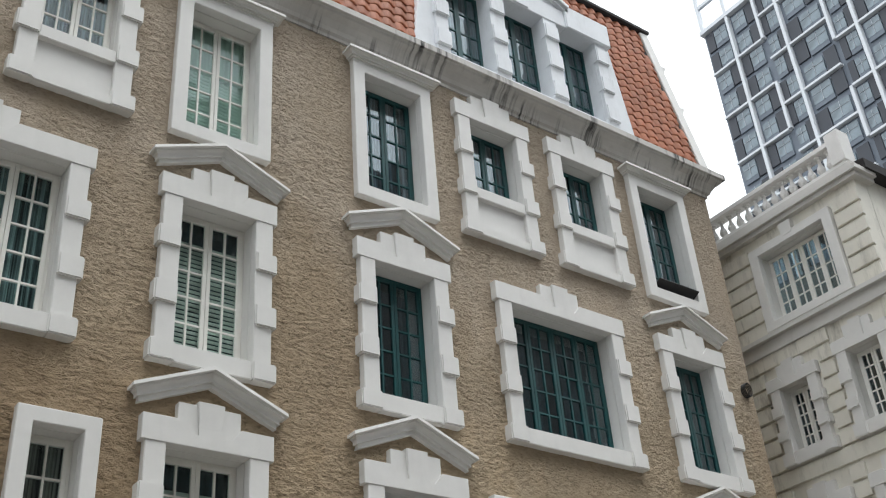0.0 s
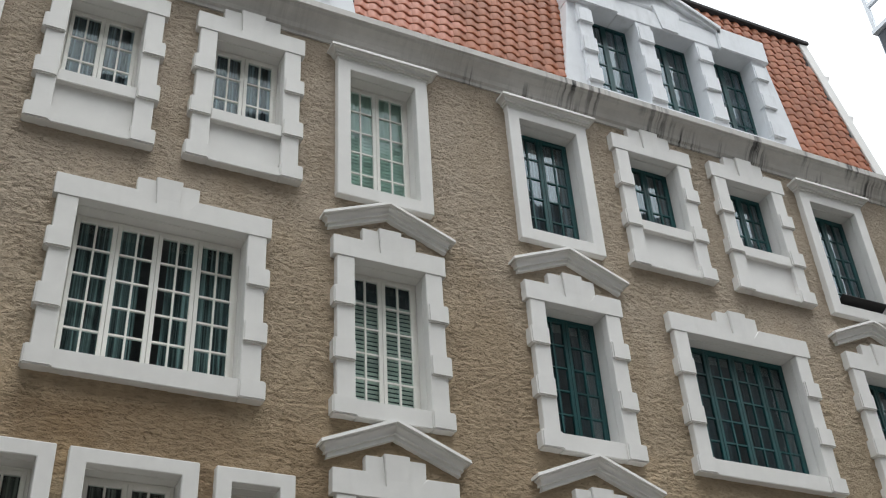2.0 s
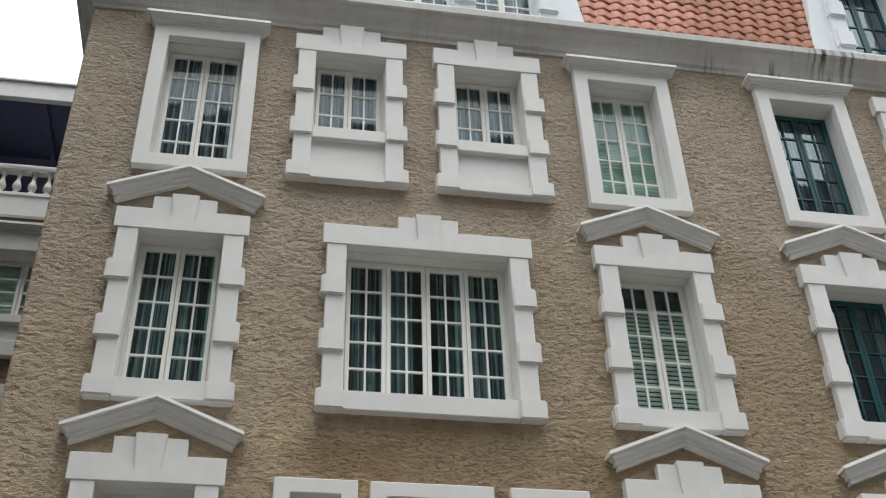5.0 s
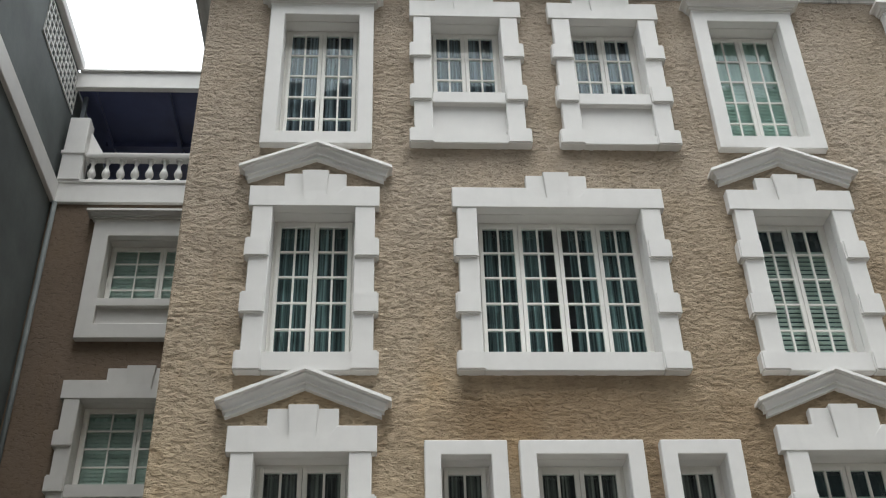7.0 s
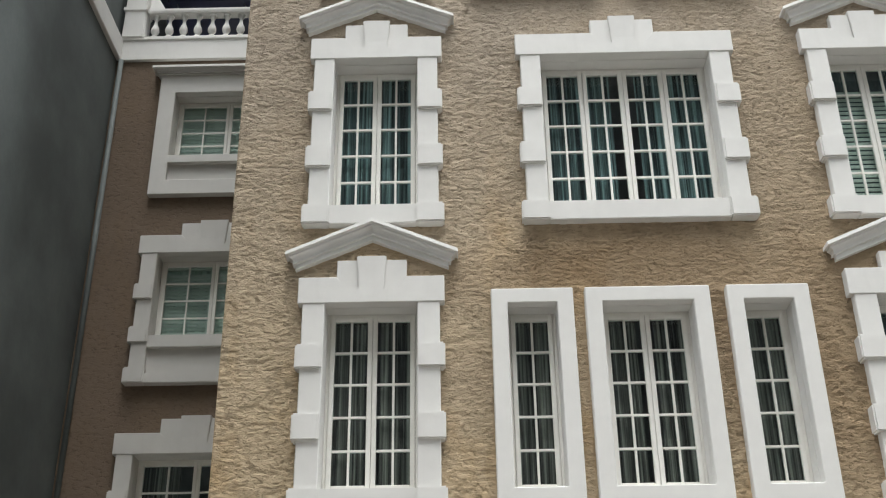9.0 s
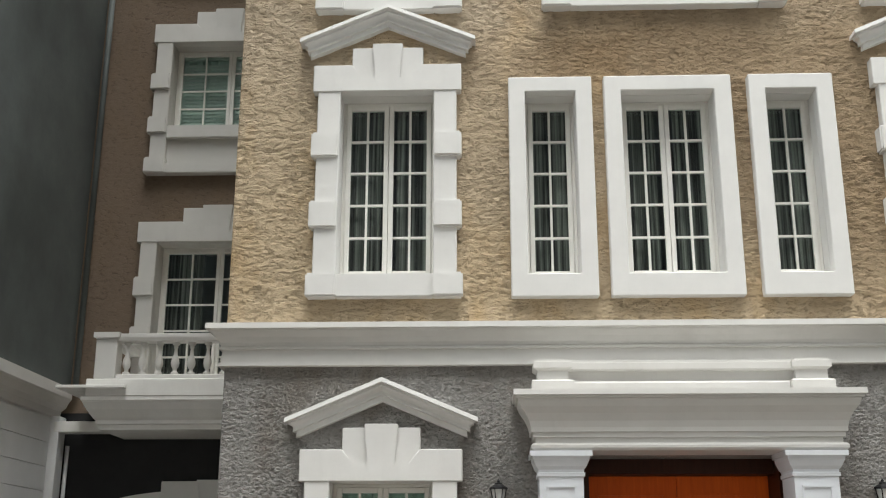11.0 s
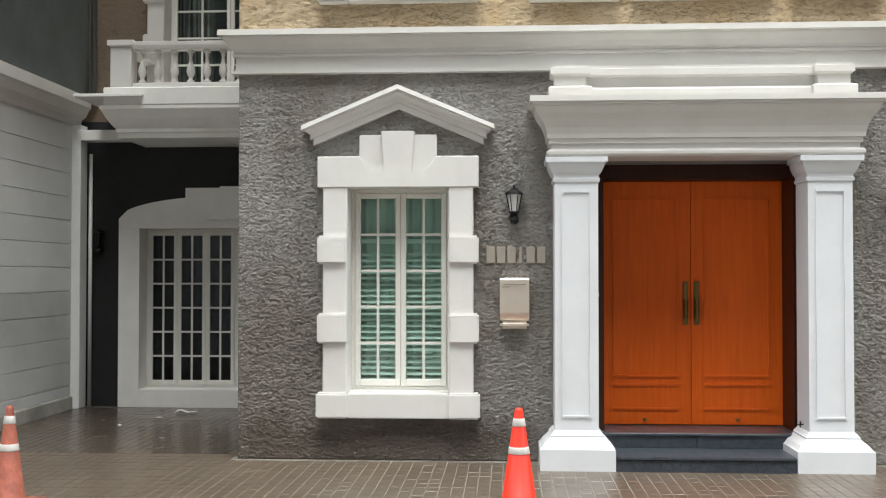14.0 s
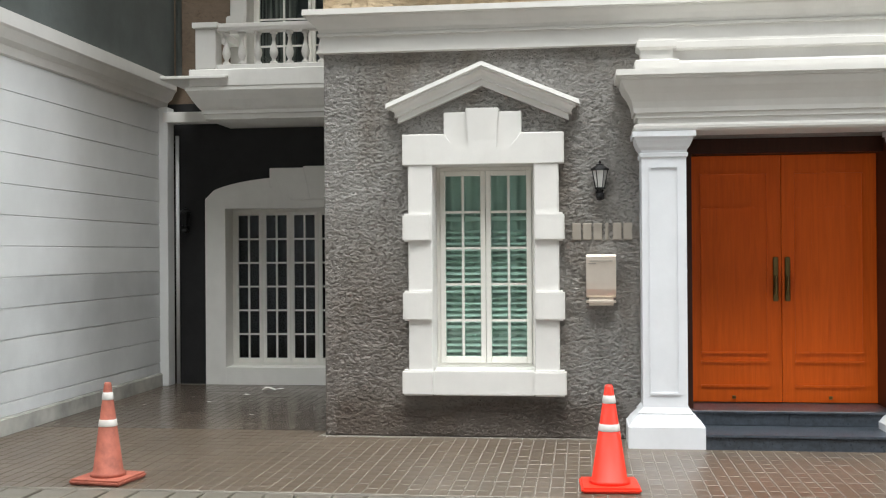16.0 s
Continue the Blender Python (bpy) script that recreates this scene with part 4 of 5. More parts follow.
def lantern(x, z, y=WALL, name="wall_lantern", glass=None):
    """A small black lantern on a scrolled arm."""
    root = thing(name, "black iron wall lantern with clear glass on stucco", "wall lamp", "door lanterns")
    root.location = (x, y, z)
    part("back_plate", soften(boxes((-0.035, 0.035, -0.015, 0.01, 0.0, 0.10)), 0.01, 2), BLACK, root)
    bm = bmesh.new()
    turned(bm, 0, -0.07, [(0.012, 0.0), (0.03, 0.012), (0.036, 0.03), (0.03, 0.05), (0.012, 0.06), (0.012, 0.085)], 12)
    box(bm, -0.01, 0.01, -0.07, -0.01, 0.028, 0.048)
    part("arm", bm, BLACK, root)
    bm = bmesh.new()
    turned(bm, 0, -0.07, [(0.038, 0.085), (0.042, 0.095), (0.038, 0.10)], 6)
    part("collar", bm, BLACK, root)
    bm = bmesh.new()
    turned(bm, 0, -0.07, [(0.075, 0.235), (0.07, 0.25), (0.03, 0.275), (0.028, 0.285), (0.01, 0.29), (0.012, 0.30), (0.004, 0.315)], 6)
    part("cap", bm, BLACK, root)
    for k in range(6):
        a = math.pi / 3 * k
        c, s = math.cos(a), math.sin(a)
        r0, r1, t = 0.037, 0.062, 0.0035
        bm = bmesh.new()
        lo = [bm.verts.new((c * r0 + dx, -0.07 + s * r0 + dy, 0.098)) for dx, dy in ((-t, -t), (t, -t), (t, t), (-t, t))]
        hi = [bm.verts.new((c * r1 + dx, -0.07 + s * r1 + dy, 0.237)) for dx, dy in ((-t, -t), (t, -t), (t, t), (-t, t))]
        for i in range(4):
            bm.faces.new((lo[i], lo[(i + 1) % 4], hi[(i + 1) % 4], hi[i]))
        part("cage_bar", bm, BLACK, root)
    bm = bmesh.new()
    turned(bm, 0, -0.07, [(0.032, 0.10), (0.056, 0.234)], 6)
    part("lamp_glass", bm, glass or LAMPGLASS, root)
    bm = bmesh.new()
    turned(bm, 0, -0.07, [(0.012, 0.10), (0.014, 0.14), (0.026, 0.17), (0.026, 0.19), (0.012, 0.21)], 12)
    part("bulb", bm, LAMPGLASS, root, "", True)
    return root


lantern(2.275, 1.925)
lantern(5.30, 1.925)

mail = thing("mailbox", "brushed metal wall mailbox with rolled front", "mailbox")
mail.location = (2.278, WALL, 1.065)
bm = bmesh.new()
pts = [(0.0, 0.42), (-0.095, 0.42), (-0.105, 0.41), (-0.11, 0.30), (-0.118, 0.20), (-0.118, 0.14), (-0.105, 0.095), (-0.085, 0.075), (0.0, 0.075)]
a = [bm.verts.new((-0.118, y, z)) for y, z in pts]
b = [bm.verts.new((0.118, y, z)) for y, z in pts]
bm.faces.new(a)
bm.faces.new(b[::-1])
for i in range(len(pts)):
    j = (i + 1) % len(pts)
    bm.faces.new((a[i], a[j], b[j], b[i]))
part("body", soften(bm, 0.005, 2), STEEL, mail)
part("paper_roll_holder", soften(boxes((-0.118, 0.118, -0.108, 0.0, 0.012, 0.074)), 0.022, 3), STEEL, mail)
part("slot", boxes((-0.09, 0.09, -0.1135, -0.106, 0.365, 0.372)), PLATE, mail)
part("label_bar", boxes((-0.10, -0.04, -0.114, -0.107, 0.345, 0.352)), PLATE, mail)

sign = thing("wall_sign", "row of plain grey metal bars on dark stucco", "sign")
sign.location = (2.05, WALL, 1.605)
for x in (0.0, 0.085, 0.17, 0.265, 0.325, 0.41):
    part("bar", soften(boxes((x, x + (0.07 if x != 0.265 else 0.025), -0.022, 0.01, 0, 0.135)), 0.004, 1), PLATE, sign)

# ---- ground ----
g = part("ground", boxes((-600, 600, -600, 600, -0.5, -0.05)), ASPHALT)
tagged(g, "damp grey road surface that reaches the horizon", "ground", "", "structure")
g = part("pavement_bed", boxes((-2.75, END + 1.0, -2.10, 0.35, -0.3, -0.0035)), MORTAR)
tagged(g, "pale mortar bed between the pavers", "pavement", "", "structure")
pavement = g
g = part("floor_carport", boxes((-2.75, -0.002, 0.352, 3.58, -0.3, -0.004)), JOINT)
tagged(g, "wet dark brown carport floor bed", "floor", "", "structure")
g = part("kerb", soften(boxes((-2.75, END + 1.0, -2.135, -2.104, -0.3, 0.002)), 0.006, 2), MORTAR)
tagged(g, "thin pale mortar edge along the pavement", "kerb", "", "structure")
lane = part("road", boxes((-60, 60, -12, -2.136, -0.3, -0.028)), JOINT)
tagged(lane, "dark bed of the stone-paved lane", "road", "", "structure")
stone_me = []
for k in range(6):
    bm = bmesh.new()
    w_, l_ = random.uniform(0.19, 0.25), 0.29
    pts = [(-w_ / 2 + random.uniform(0.004, 0.014), -l_ / 2 + random.uniform(0.003, 0.012)), (w_ / 2 - random.uniform(0.004, 0.014), -l_ / 2 + random.uniform(0.003, 0.012)), (w_ / 2 - random.uniform(0.004, 0.014), l_ / 2 - random.uniform(0.003, 0.012)), (-w_ / 2 + random.uniform(0.004, 0.014), l_ / 2 - random.uniform(0.003, 0.012))]
    lo = [bm.verts.new((x, y, -0.06)) for x, y in pts]
    hi = [bm.verts.new((x, y, random.uniform(-0.003, 0.0))) for x, y in pts]
    bm.faces.new(hi)
    for i in range(4):
        bm.faces.new((lo[i], lo[(i + 1) % 4], hi[(i + 1) % 4], hi[i]))
    soften(bm, 0.005, 1)
    bmesh.ops.recalc_face_normals(bm, faces=bm.faces)
    me = bpy.data.meshes.new("paving_stone")
    bm.to_mesh(me)
    bm.free()
    me.materials.append(LANE)
    stone_me.append((w_, me))
for r_ in range(4):
    x = -3.4 + 0.11 * (r_ % 2)
    y = -2.29 - 0.30 * r_
    while x < 7.6:
        w_, me = random.choice(stone_me)
        shared("paving_stone", me, lane, pose(x + w_ / 2, y, 0.0, 0, 0, random.uniform(-1, 1)))
        x += w_
g = part("road_far", boxes((-60, 60, -12, -3.36, -0.027, -0.004)), CONCRETE)
tagged(g, "damp stone-grey lane before the houses", "road", "", "structure")


# Unseen; stands in for tall buildings behind, cutting low sky and darkening reflections.
w = part("wall_opposite", boxes((-14, 32, -18.4, -18.0, -0.05, 27.0)), OPPOSITE)
tagged(w, "unseen plain grey wall that blocks low sky across the lane", "wall", "", "structure")


def cone(x, y, body_mat, label, spin, lean=0.0, slim=1.0):
    root = thing("traffic_cone", label, "traffic cone", "cones on the pavement")
    root.matrix_world = pose(x, y, 0.003, lean, 0, spin)
    part("base", soften(boxes((-0.185, 0.185, -0.185, 0.185, 0.0, 0.035)), 0.012, 2), body_mat, root)
    bm = bmesh.new()
    turned(bm, 0, 0, [(0.135, 0.034), (0.13, 0.06), (0.115, 0.07), (0.028, 0.64), (0.022, 0.655), (0.012, 0.655)], 28)
    part("body", bm, body_mat, root, "", True)

    def r(z):
        return 0.115 + (0.028 - 0.115) * (z - 0.07) / 0.57 + 0.002

    for z0, z1 in ((0.365, 0.41), (0.54, 0.59)):
        bm = bmesh.new()
        turned(bm, 0, 0, [(r(z0) - 0.001, z0), (r(z0) + 0.001, z0 + 0.003), (r(z1) + 0.001, z1 - 0.003), (r(z1) - 0.001, z1)], 28)
        part("reflective_band", bm, BANDW, root, "white reflective band", True)
    for ch in root.children:
        if ch.name[:4] != "base":
            ch.scale = (slim, slim, 1)
    return root


cone(2.292, -1.80, ORANGE, "bright orange traffic cone with white bands", 3, 0.0, 0.97)
cone(-1.02, -1.875, FADED, "faded dirty orange traffic cone with worn bands", -7, 0.0, 0.86)
for i, (x, y, s) in enumerate(((-1.30, 2.97, 0.10), (-1.44, 2.49, 0.055), (-1.20, 2.98, 0.06), (-1.64, 1.92, 0.03), (-0.95, 1.10, 0.025), (-2.23, 1.68, 0.02))):
    bm = bmesh.new()
    n = 7
    vs = [bm.verts.new((s * (0.7 + 0.5 * random.random()) * math.cos(2 * math.pi * k / n), s * 0.7 * (0.6 + 0.5 * random.random()) * math.sin(2 * math.pi * k / n), 0.006 + 0.02 * random.random() * s / 0.05)) for k in range(n)]
    c = bm.verts.new((0, 0, 0.014))
    for k in range(n):
        bm.faces.new((vs[k], vs[(k + 1) % n], c))
    ob = part("paper_scrap", bm, PAPER)
    ob.location = (x, y, 0.0)
    tagged(ob, "small white paper scrap on wet carport floor", "litter", "paper scraps")

# a bent wire left on the pavement edge
bm = bmesh.new()
bends = [(0.10 * math.cos(a) * (1 + 0.5 * math.sin(a * 2)), 0.09 * math.sin(a), 0.010 + 0.012 * abs(math.sin(a * 1.5))) for a in (0.4 + 0.42 * k for k in range(12))] + [(0.22, -0.05, 0.012), (0.30, -0.06, 0.010)]
ring_prev = None
for x, y, z in bends:
    ring = [bm.verts.new((x + dx, y, z + dz)) for dx, dz in ((-0.005, 0), (0, -0.005), (0.005, 0), (0, 0.005))]
    if ring_prev:
        for q in range(4):
            bm.faces.new((ring_prev[q], ring_prev[(q + 1) % 4], ring[(q + 1) % 4], ring[q]))
    ring_prev = ring
wire = part("wire", bm, BLACK, None, "", True)
wire.location = (4.22, -1.90, 0.0)
tagged(wire, "bent black wire lying on wet pavers", "wire")

# ---- recess with carport, balcony and terrace ----
RY = 3.58
LX = -2.62
r_holes = []


def recess_window(src, cx, z, o, label):
    global count_w
    count_w += 1
    src.matrix_world = pose(cx, RY - WALL, z)
    src.name = f"window_{count_w}"
    tagged(src, label, "window", "windows of the recess", "structure")
    r_holes.append(opening(cx, z, o))


rw, ro = plain_window("recess_top", 0.93, 1.85, 0.22, 0.60, 0.25, 2, 4, FRAME_W, CREAMW, GLASS, crown=True, panel=0.26)
recess_window(rw, -1.0, 8.78, ro, "cream casement window in flat white frame with panel below")
rw, ro = quoin_window("recess_mid", 0.94, 2.0, 2, 4, FRAME_W, CREAMW, GLASS, apron=0.63, quoins=((0.52, 0.74), (1.10, 1.32)), key=0.42)
recess_window(rw, -1.0, 6.17, ro, "cream casement window over panel in quoined white surround")
rw, ro = quoin_window("recess_low", 0.95, 2.2, 2, 5, FRAME_W, CREAMW, GLASS, quoins=((0.68, 0.92), (1.28, 1.52)), key=0.42)
recess_window(rw, -1.0, 3.35, ro, "cream casement window in quoined white surround behind balcony")

# arched carport window
arch = tagged(new("window_carport"), "white arched surround with wide cream glazed doors", "window", "", "structure")
arch.matrix_world = pose(-0.94, RY - WALL, 0.0)
bm = bmesh.new()
for s in (-1, 1):
    a, b = sorted((s * 1.28, s * 1.04))
    part("jamb", boxes((a, b, 0.0, 0.12, 0.0, 2.039)), ARCHW, arch)
part("window_sill", boxes((-1.039, 1.039, 0.001, 0.12, 0.0, 0.20)), ARCHW, arch)
n = 24
lo = [(-1.28 + 2.56 * k / n, 2.04) for k in range(n + 1)]
hi = [(x, 2.15 + 0.26 * math.sqrt(max(0.0, 1 - (x / 1.28) ** 2))) for x, _ in lo]
f0 = [bm.verts.new((x, 0.0, z)) for x, z in lo]
f1 = [bm.verts.new((x, 0.0, z)) for x, z in hi]
k0 = [bm.verts.new((x, 0.12, z)) for x, z in lo]
k1 = [bm.verts.new((x, 0.12, z)) for x, z in hi]
for k in range(n):
    bm.faces.new((f0[k], f0[k + 1], f1[k + 1], f1[k]))
    bm.faces.new((f1[k], f1[k + 1], k1[k + 1], k1[k]))
    bm.faces.new((k0[k + 1], k0[k], k1[k], k1[k + 1]))
    bm.faces.new((f0[k + 1], f0[k], k0[k], k0[k + 1]))
part("arched_lintel", bm, ARCHW, arch)
part("keystone", soften(prism(bmesh.new(), [(-0.24, 2.13), (0.24, 2.13), (0.42, 2.34), (0.42, 2.50), (-0.50, 2.50), (-0.50, 2.28), (-0.42, 2.28)], -0.03, 0.1), 0.006, 1), ARCHW, arch)
lining(arch, -1.04, 1.04, 0.20, 2.04, ARCHW)
part("wedge", soften(prism(bmesh.new(), [(-0.02, 2.14), (0.20, 2.14), (0.24, 2.515), (-0.10, 2.515)], -0.055, 0.1), 0.006, 1), ARCHW, arch)
casements(arch, -1.04, 1.04, 0.20, 2.04, 6, 2, 6, FRAME_W, GLASS_C)
r_low_hole = opening(-0.94, 0.0, (-1.04, 1.04, 0.20, 2.04))

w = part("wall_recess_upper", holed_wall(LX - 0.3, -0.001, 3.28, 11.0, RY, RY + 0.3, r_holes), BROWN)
tagged(w, "brown rendered wall set back beside the house", "wall", "", "structure")
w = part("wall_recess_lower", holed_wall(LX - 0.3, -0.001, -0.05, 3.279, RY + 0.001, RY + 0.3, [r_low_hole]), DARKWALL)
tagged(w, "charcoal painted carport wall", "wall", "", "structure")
w = part("wall_recess_rooms", boxes((LX, -0.01, 6.2, 6.3, -0.05, 11.0), (LX, -0.01, RY + 0.31, 6.19, 2.85, 2.99), (LX, -0.01, RY + 0.31, 6.19, 5.9, 6.0), (LX, -0.01, RY + 0.31, 6.19, 8.6, 8.7)), ROOM)
tagged(w, "plain rooms behind the set-back wall", "wall", "", "structure")
# terrace edge with balusters
w = part("trim_terrace", moulding(bmesh.new(), LX + 0.03, -0.005, RY - 0.02, RY + 0.4, [(0.0, 10.98), (0.03, 10.99), (0.03, 11.04), (0.01, 11.05), (0.01, 11.33), (0.03, 11.34), (0.03, 11.37)], False, False), WHITE)
tagged(w, "white moulded terrace edge", "trim", "", "structure")
w = part("floor_terrace", boxes((LX, -0.01, RY + 0.41, 9.0, 11.0, 11.2)), CONCRETE)
tagged(w, "concrete terrace floor", "floor", "", "structure")

BALUSTER = [(0.055, 0.0), (0.055, 0.03), (0.03, 0.045), (0.028, 0.07), (0.052, 0.11), (0.062, 0.15), (0.054, 0.195), (0.03, 0.26), (0.021, 0.33), (0.034, 0.36), (0.026, 0.375), (0.05, 0.39), (0.055, 0.40), (0.055, 0.42)]


def balustrade(name, x0, x1, y, z, height, n, label, stout=0.76):
    root = tagged(new(name), label, "balustrade")
    root.location = (0, y, z)
    part("bottom_rail", soften(boxes((x0, x1, -0.075, 0.075, 0.0, 0.05)), 0.008, 1), WHITE, root)
    part("top_rail", moulding(bmesh.new(), x0, x1, -0.06, 0.06, [(0.0, height - 0.085), (0.02, height - 0.075), (0.03, height - 0.04), (0.03, height - 0.005), (0.02, height)], False, False), WHITE, root)
    me = bpy.data.meshes.new("baluster")
    bm = bmesh.new()
    k = (height - 0.135) / 0.42
    turned(bm, 0, 0, [(r * stout, zz * k) for r, zz in BALUSTER], 12)
    bmesh.ops.recalc_face_normals(bm, faces=bm.faces)
    bm.to_mesh(me)
    bm.free()
    for p in me.polygons:
        p.use_smooth = True
    me.materials.append(WHITE)
    for i in range(n):
        shared("baluster", me, root, pose(x0 + (x1 - x0) * (i + 0.5) / n, 0, 0.05))
    return root


balustrade("balustrade", LX + 0.36, -0.01, RY + 0.06, 11.37, 0.53, 11, "white turned-baluster railing on terrace edge", 1.0)
ped = thing("pedestal", "white square end post of terrace railing", "post")
ped.location = (LX + 0.19, RY + 0.06, 11.37)
bm = boxes((-0.155, 0.155, -0.13, 0.13, 0.0, 1.16))
for v in bm.verts:
    if v.co.z > 0.5:
        v.co.x *= 0.93
part("shaft", soften(bm, 0.012, 2), WHITE, ped)
part("collar", moulding(bmesh.new(), -0.15, 0.15, -0.13, 0.13, [(0.0, 0.45), (0.02, 0.47), (0.02, 0.52), (0.0, 0.53)]), WHITE, ped)
part("brace", soften(prism(bmesh.new(), [(0.15, 0.53), (0.42, 0.53), (0.15, 1.0)], 0.02, 0.10), 0.006, 1), WHITE, ped)
# canopy over the terrace
can = thing("terrace_canopy", "dark blue sheet canopy with white fascia over terrace", "canopy")
part("sheet", boxes((LX - 0.02, -0.05, RY + 0.12, 8.8, 13.30, 13.33)), CANOPY, can)
part("fascia", soften(boxes((LX - 0.02, -0.02, RY + 0.0, RY + 0.10, 13.19, 13.50)), 0.01, 1), WHITE, can)
part("cap_strip", boxes((LX + 0.02, -0.01, RY - 0.04, RY + 0.12, 13.501, 13.53)), WHITE, can)
for k in range(3):
    part("rafter", boxes((LX + 0.2 + k * 1.1, LX + 0.27 + k * 1.1, RY + 0.11, 8.7, 13.20, 13.29)), CANOPY, can)
for k in range(3):
    part("purlin", boxes((LX + 0.15, -0.05, RY + 1.4 * (k + 1), RY + 1.4 * (k + 1) + 0.06, 13.21, 13.295)), CANOPY, can)
for px, py in ((LX + 0.10, RY + 0.25), (LX + 0.10, 8.5)):
    part("post", boxes((px - 0.03, px + 0.03, py - 0.03, py + 0.03, 11.2, 13.20)), TRUNK, can)

# balcony
balcony = tagged(new("balcony"), "white moulded balcony slab over the carport", "balcony", "", "structure")
part("slab", moulding(bmesh.new(), -1.94, -0.005, 2.70, RY - 0.002, [(0.0, 2.98), (0.0, 3.03), (0.03, 3.04), (0.03, 3.075), (0.055, 3.10), (0.11, 3.18), (0.15, 3.255), (0.155, 3.27), (0.165, 3.272), (0.165, 3.309)], True, False), ARCHW, balcony)
part("corbel_beam", soften(boxes((-2.66, -1.95, 3.30, 3.50, 3.03, 3.15)), 0.006, 1), ARCHW, balcony)
part("deck", boxes((-2.0, -0.006, 2.761, RY - 0.003, 3.31, 3.40)), ARCHW, balcony)
part("kerb_block", soften(boxes((-2.06, -0.005, 2.528, 2.76, 3.31, 3.50)), 0.01, 1), ARCHW, balcony)
part("cover_plate", soften(boxes((-2.36, -1.62, 2.47, 2.527, 3.392, 3.425), (-2.36, -2.062, 2.528, RY - 0.003, 3.392, 3.425)), 0.004, 1), ARCHW, balcony)
balustrade("balustrade", -1.76, -0.01, 2.64, 3.501, 0.49, 10, "white turned-baluster railing on balcony")
ped = thing("pedestal", "white square corner post of balcony railing", "post")
ped.location = (-1.875, 2.64, 3.501)
part("shaft", soften(boxes((-0.115, 0.115, -0.10, 0.10, 0.0, 0.43)), 0.008, 1), WHITE, ped)
part("cap", moulding(bmesh.new(), -0.115, 0.115, -0.10, 0.10, [(0.0, 0.431), (0.025, 0.445), (0.025, 0.50)]), WHITE, ped)
part("side_rail", soften(boxes((-0.07, 0.07, 0.12, 0.92, 0.41, 0.49)), 0.008, 1), WHITE, ped)

lantern(-2.47, 1.76, RY, "wall_lantern", BLACK)

# ---- big side wall on the left ----
w = part("wall_side_upper", boxes((LX - 0.4, LX, -3.6, 9.0, 3.5, 11.0), (LX - 0.4, LX - 0.03, -3.6, 9.0, 11.0, 13.55)), SIDEWALL)
tagged(w, "tall mottled green-grey rendered side wall", "wall", "", "structure")
w = part("trim_side_band", soften(boxes((LX - 0.39, LX + 0.06, -3.58, RY - 0.01, 11.0, 11.34)), 0.01, 1), WHITE)
tagged(w, "white band along the side wall", "trim", "", "structure")
w = part("trim_side_coping", soften(boxes((LX - 0.42, LX + 0.06, -3.62, RY + 0.02, 13.551, 13.70)), 0.01, 1), WHITE)
tagged(w, "pale coping on the side wall", "trim", "", "structure")
SW = -2.70
w = part("wall_side_lower", boxes((SW - 0.3, SW - 0.02, -3.6, 3.57, -0.05, 3.22)), SIDING)
tagged(w, "white panelled lower side wall", "wall", "", "structure")
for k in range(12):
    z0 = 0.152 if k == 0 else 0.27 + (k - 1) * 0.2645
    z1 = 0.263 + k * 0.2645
    part("plank", soften(boxes((SW - 0.03, SW, -3.59, 3.30, z0, min(z1, 3.205))), 0.004, 1), SIDING_D if z1 < 1.4 else SIDING, w, "greyer lower board" if z1 < 1.4 else "")
part("corner_board", soften(boxes((SW - 0.03, SW + 0.10, 3.302, 3.50, 0.0, 3.21)), 0.006, 1), SIDING, w)
part("foot_board", soften(boxes((SW - 0.03, SW + 0.03, -3.59, 3.30, -0.01, 0.149)), 0.012, 2), PLINTH, w, "weathered cement plinth")
w2 = part("trim_side_sill", moulding(bmesh.new(), -3.1, SW, -3.6, 3.5, [(0.0, 3.20), (0.02, 3.21), (0.03, 3.28), (0.08, 3.32), (0.12, 3.40), (0.14, 3.42), (0.14, 3.54), (0.05, 3.57)], False, True), WHITE)
tagged(w2, "white moulded coping over the panelled side wall", "trim", "", "structure")
# lattice vent
lat = tagged(new("lattice_vent"), "white square lattice panel high in the side wall", "vent", "", "structure")
bm = bmesh.new()
for k in range(13):
    box(bm, LX - 0.03, LX - 0.015, 2.0 + k * 0.14, 2.03 + k * 0.14, 12.75, 13.45)
for k in range(6):
    box(bm, LX - 0.029, LX - 0.012, 2.0, 3.71, 12.75 + k * 0.135, 12.78 + k * 0.135)
part("lattice", bm, WHITE, lat)

bm = bmesh.new()
turned(bm, LX + 0.08, RY - 0.06, [(0.035, 3.5), (0.035, 10.97)], 12)
w = part("downpipe", bm, SIDEWALL, None, "", True)
tagged(w, "grey-brown rain pipe in the wall corner", "pipe")
bm = bmesh.new()
turned(bm, SW + 0.13, RY - 0.05, [(0.022, 0.0), (0.022, 2.9)], 12)
w = part("downpipe", bm, SIDING, None, "", True)
tagged(w, "thin white rain pipe in the carport corner", "pipe")

# ---- cream neighbour across the gap ----
NX, NY0, NY1 = 16.0, -1.66, 5.2
nb_holes = []


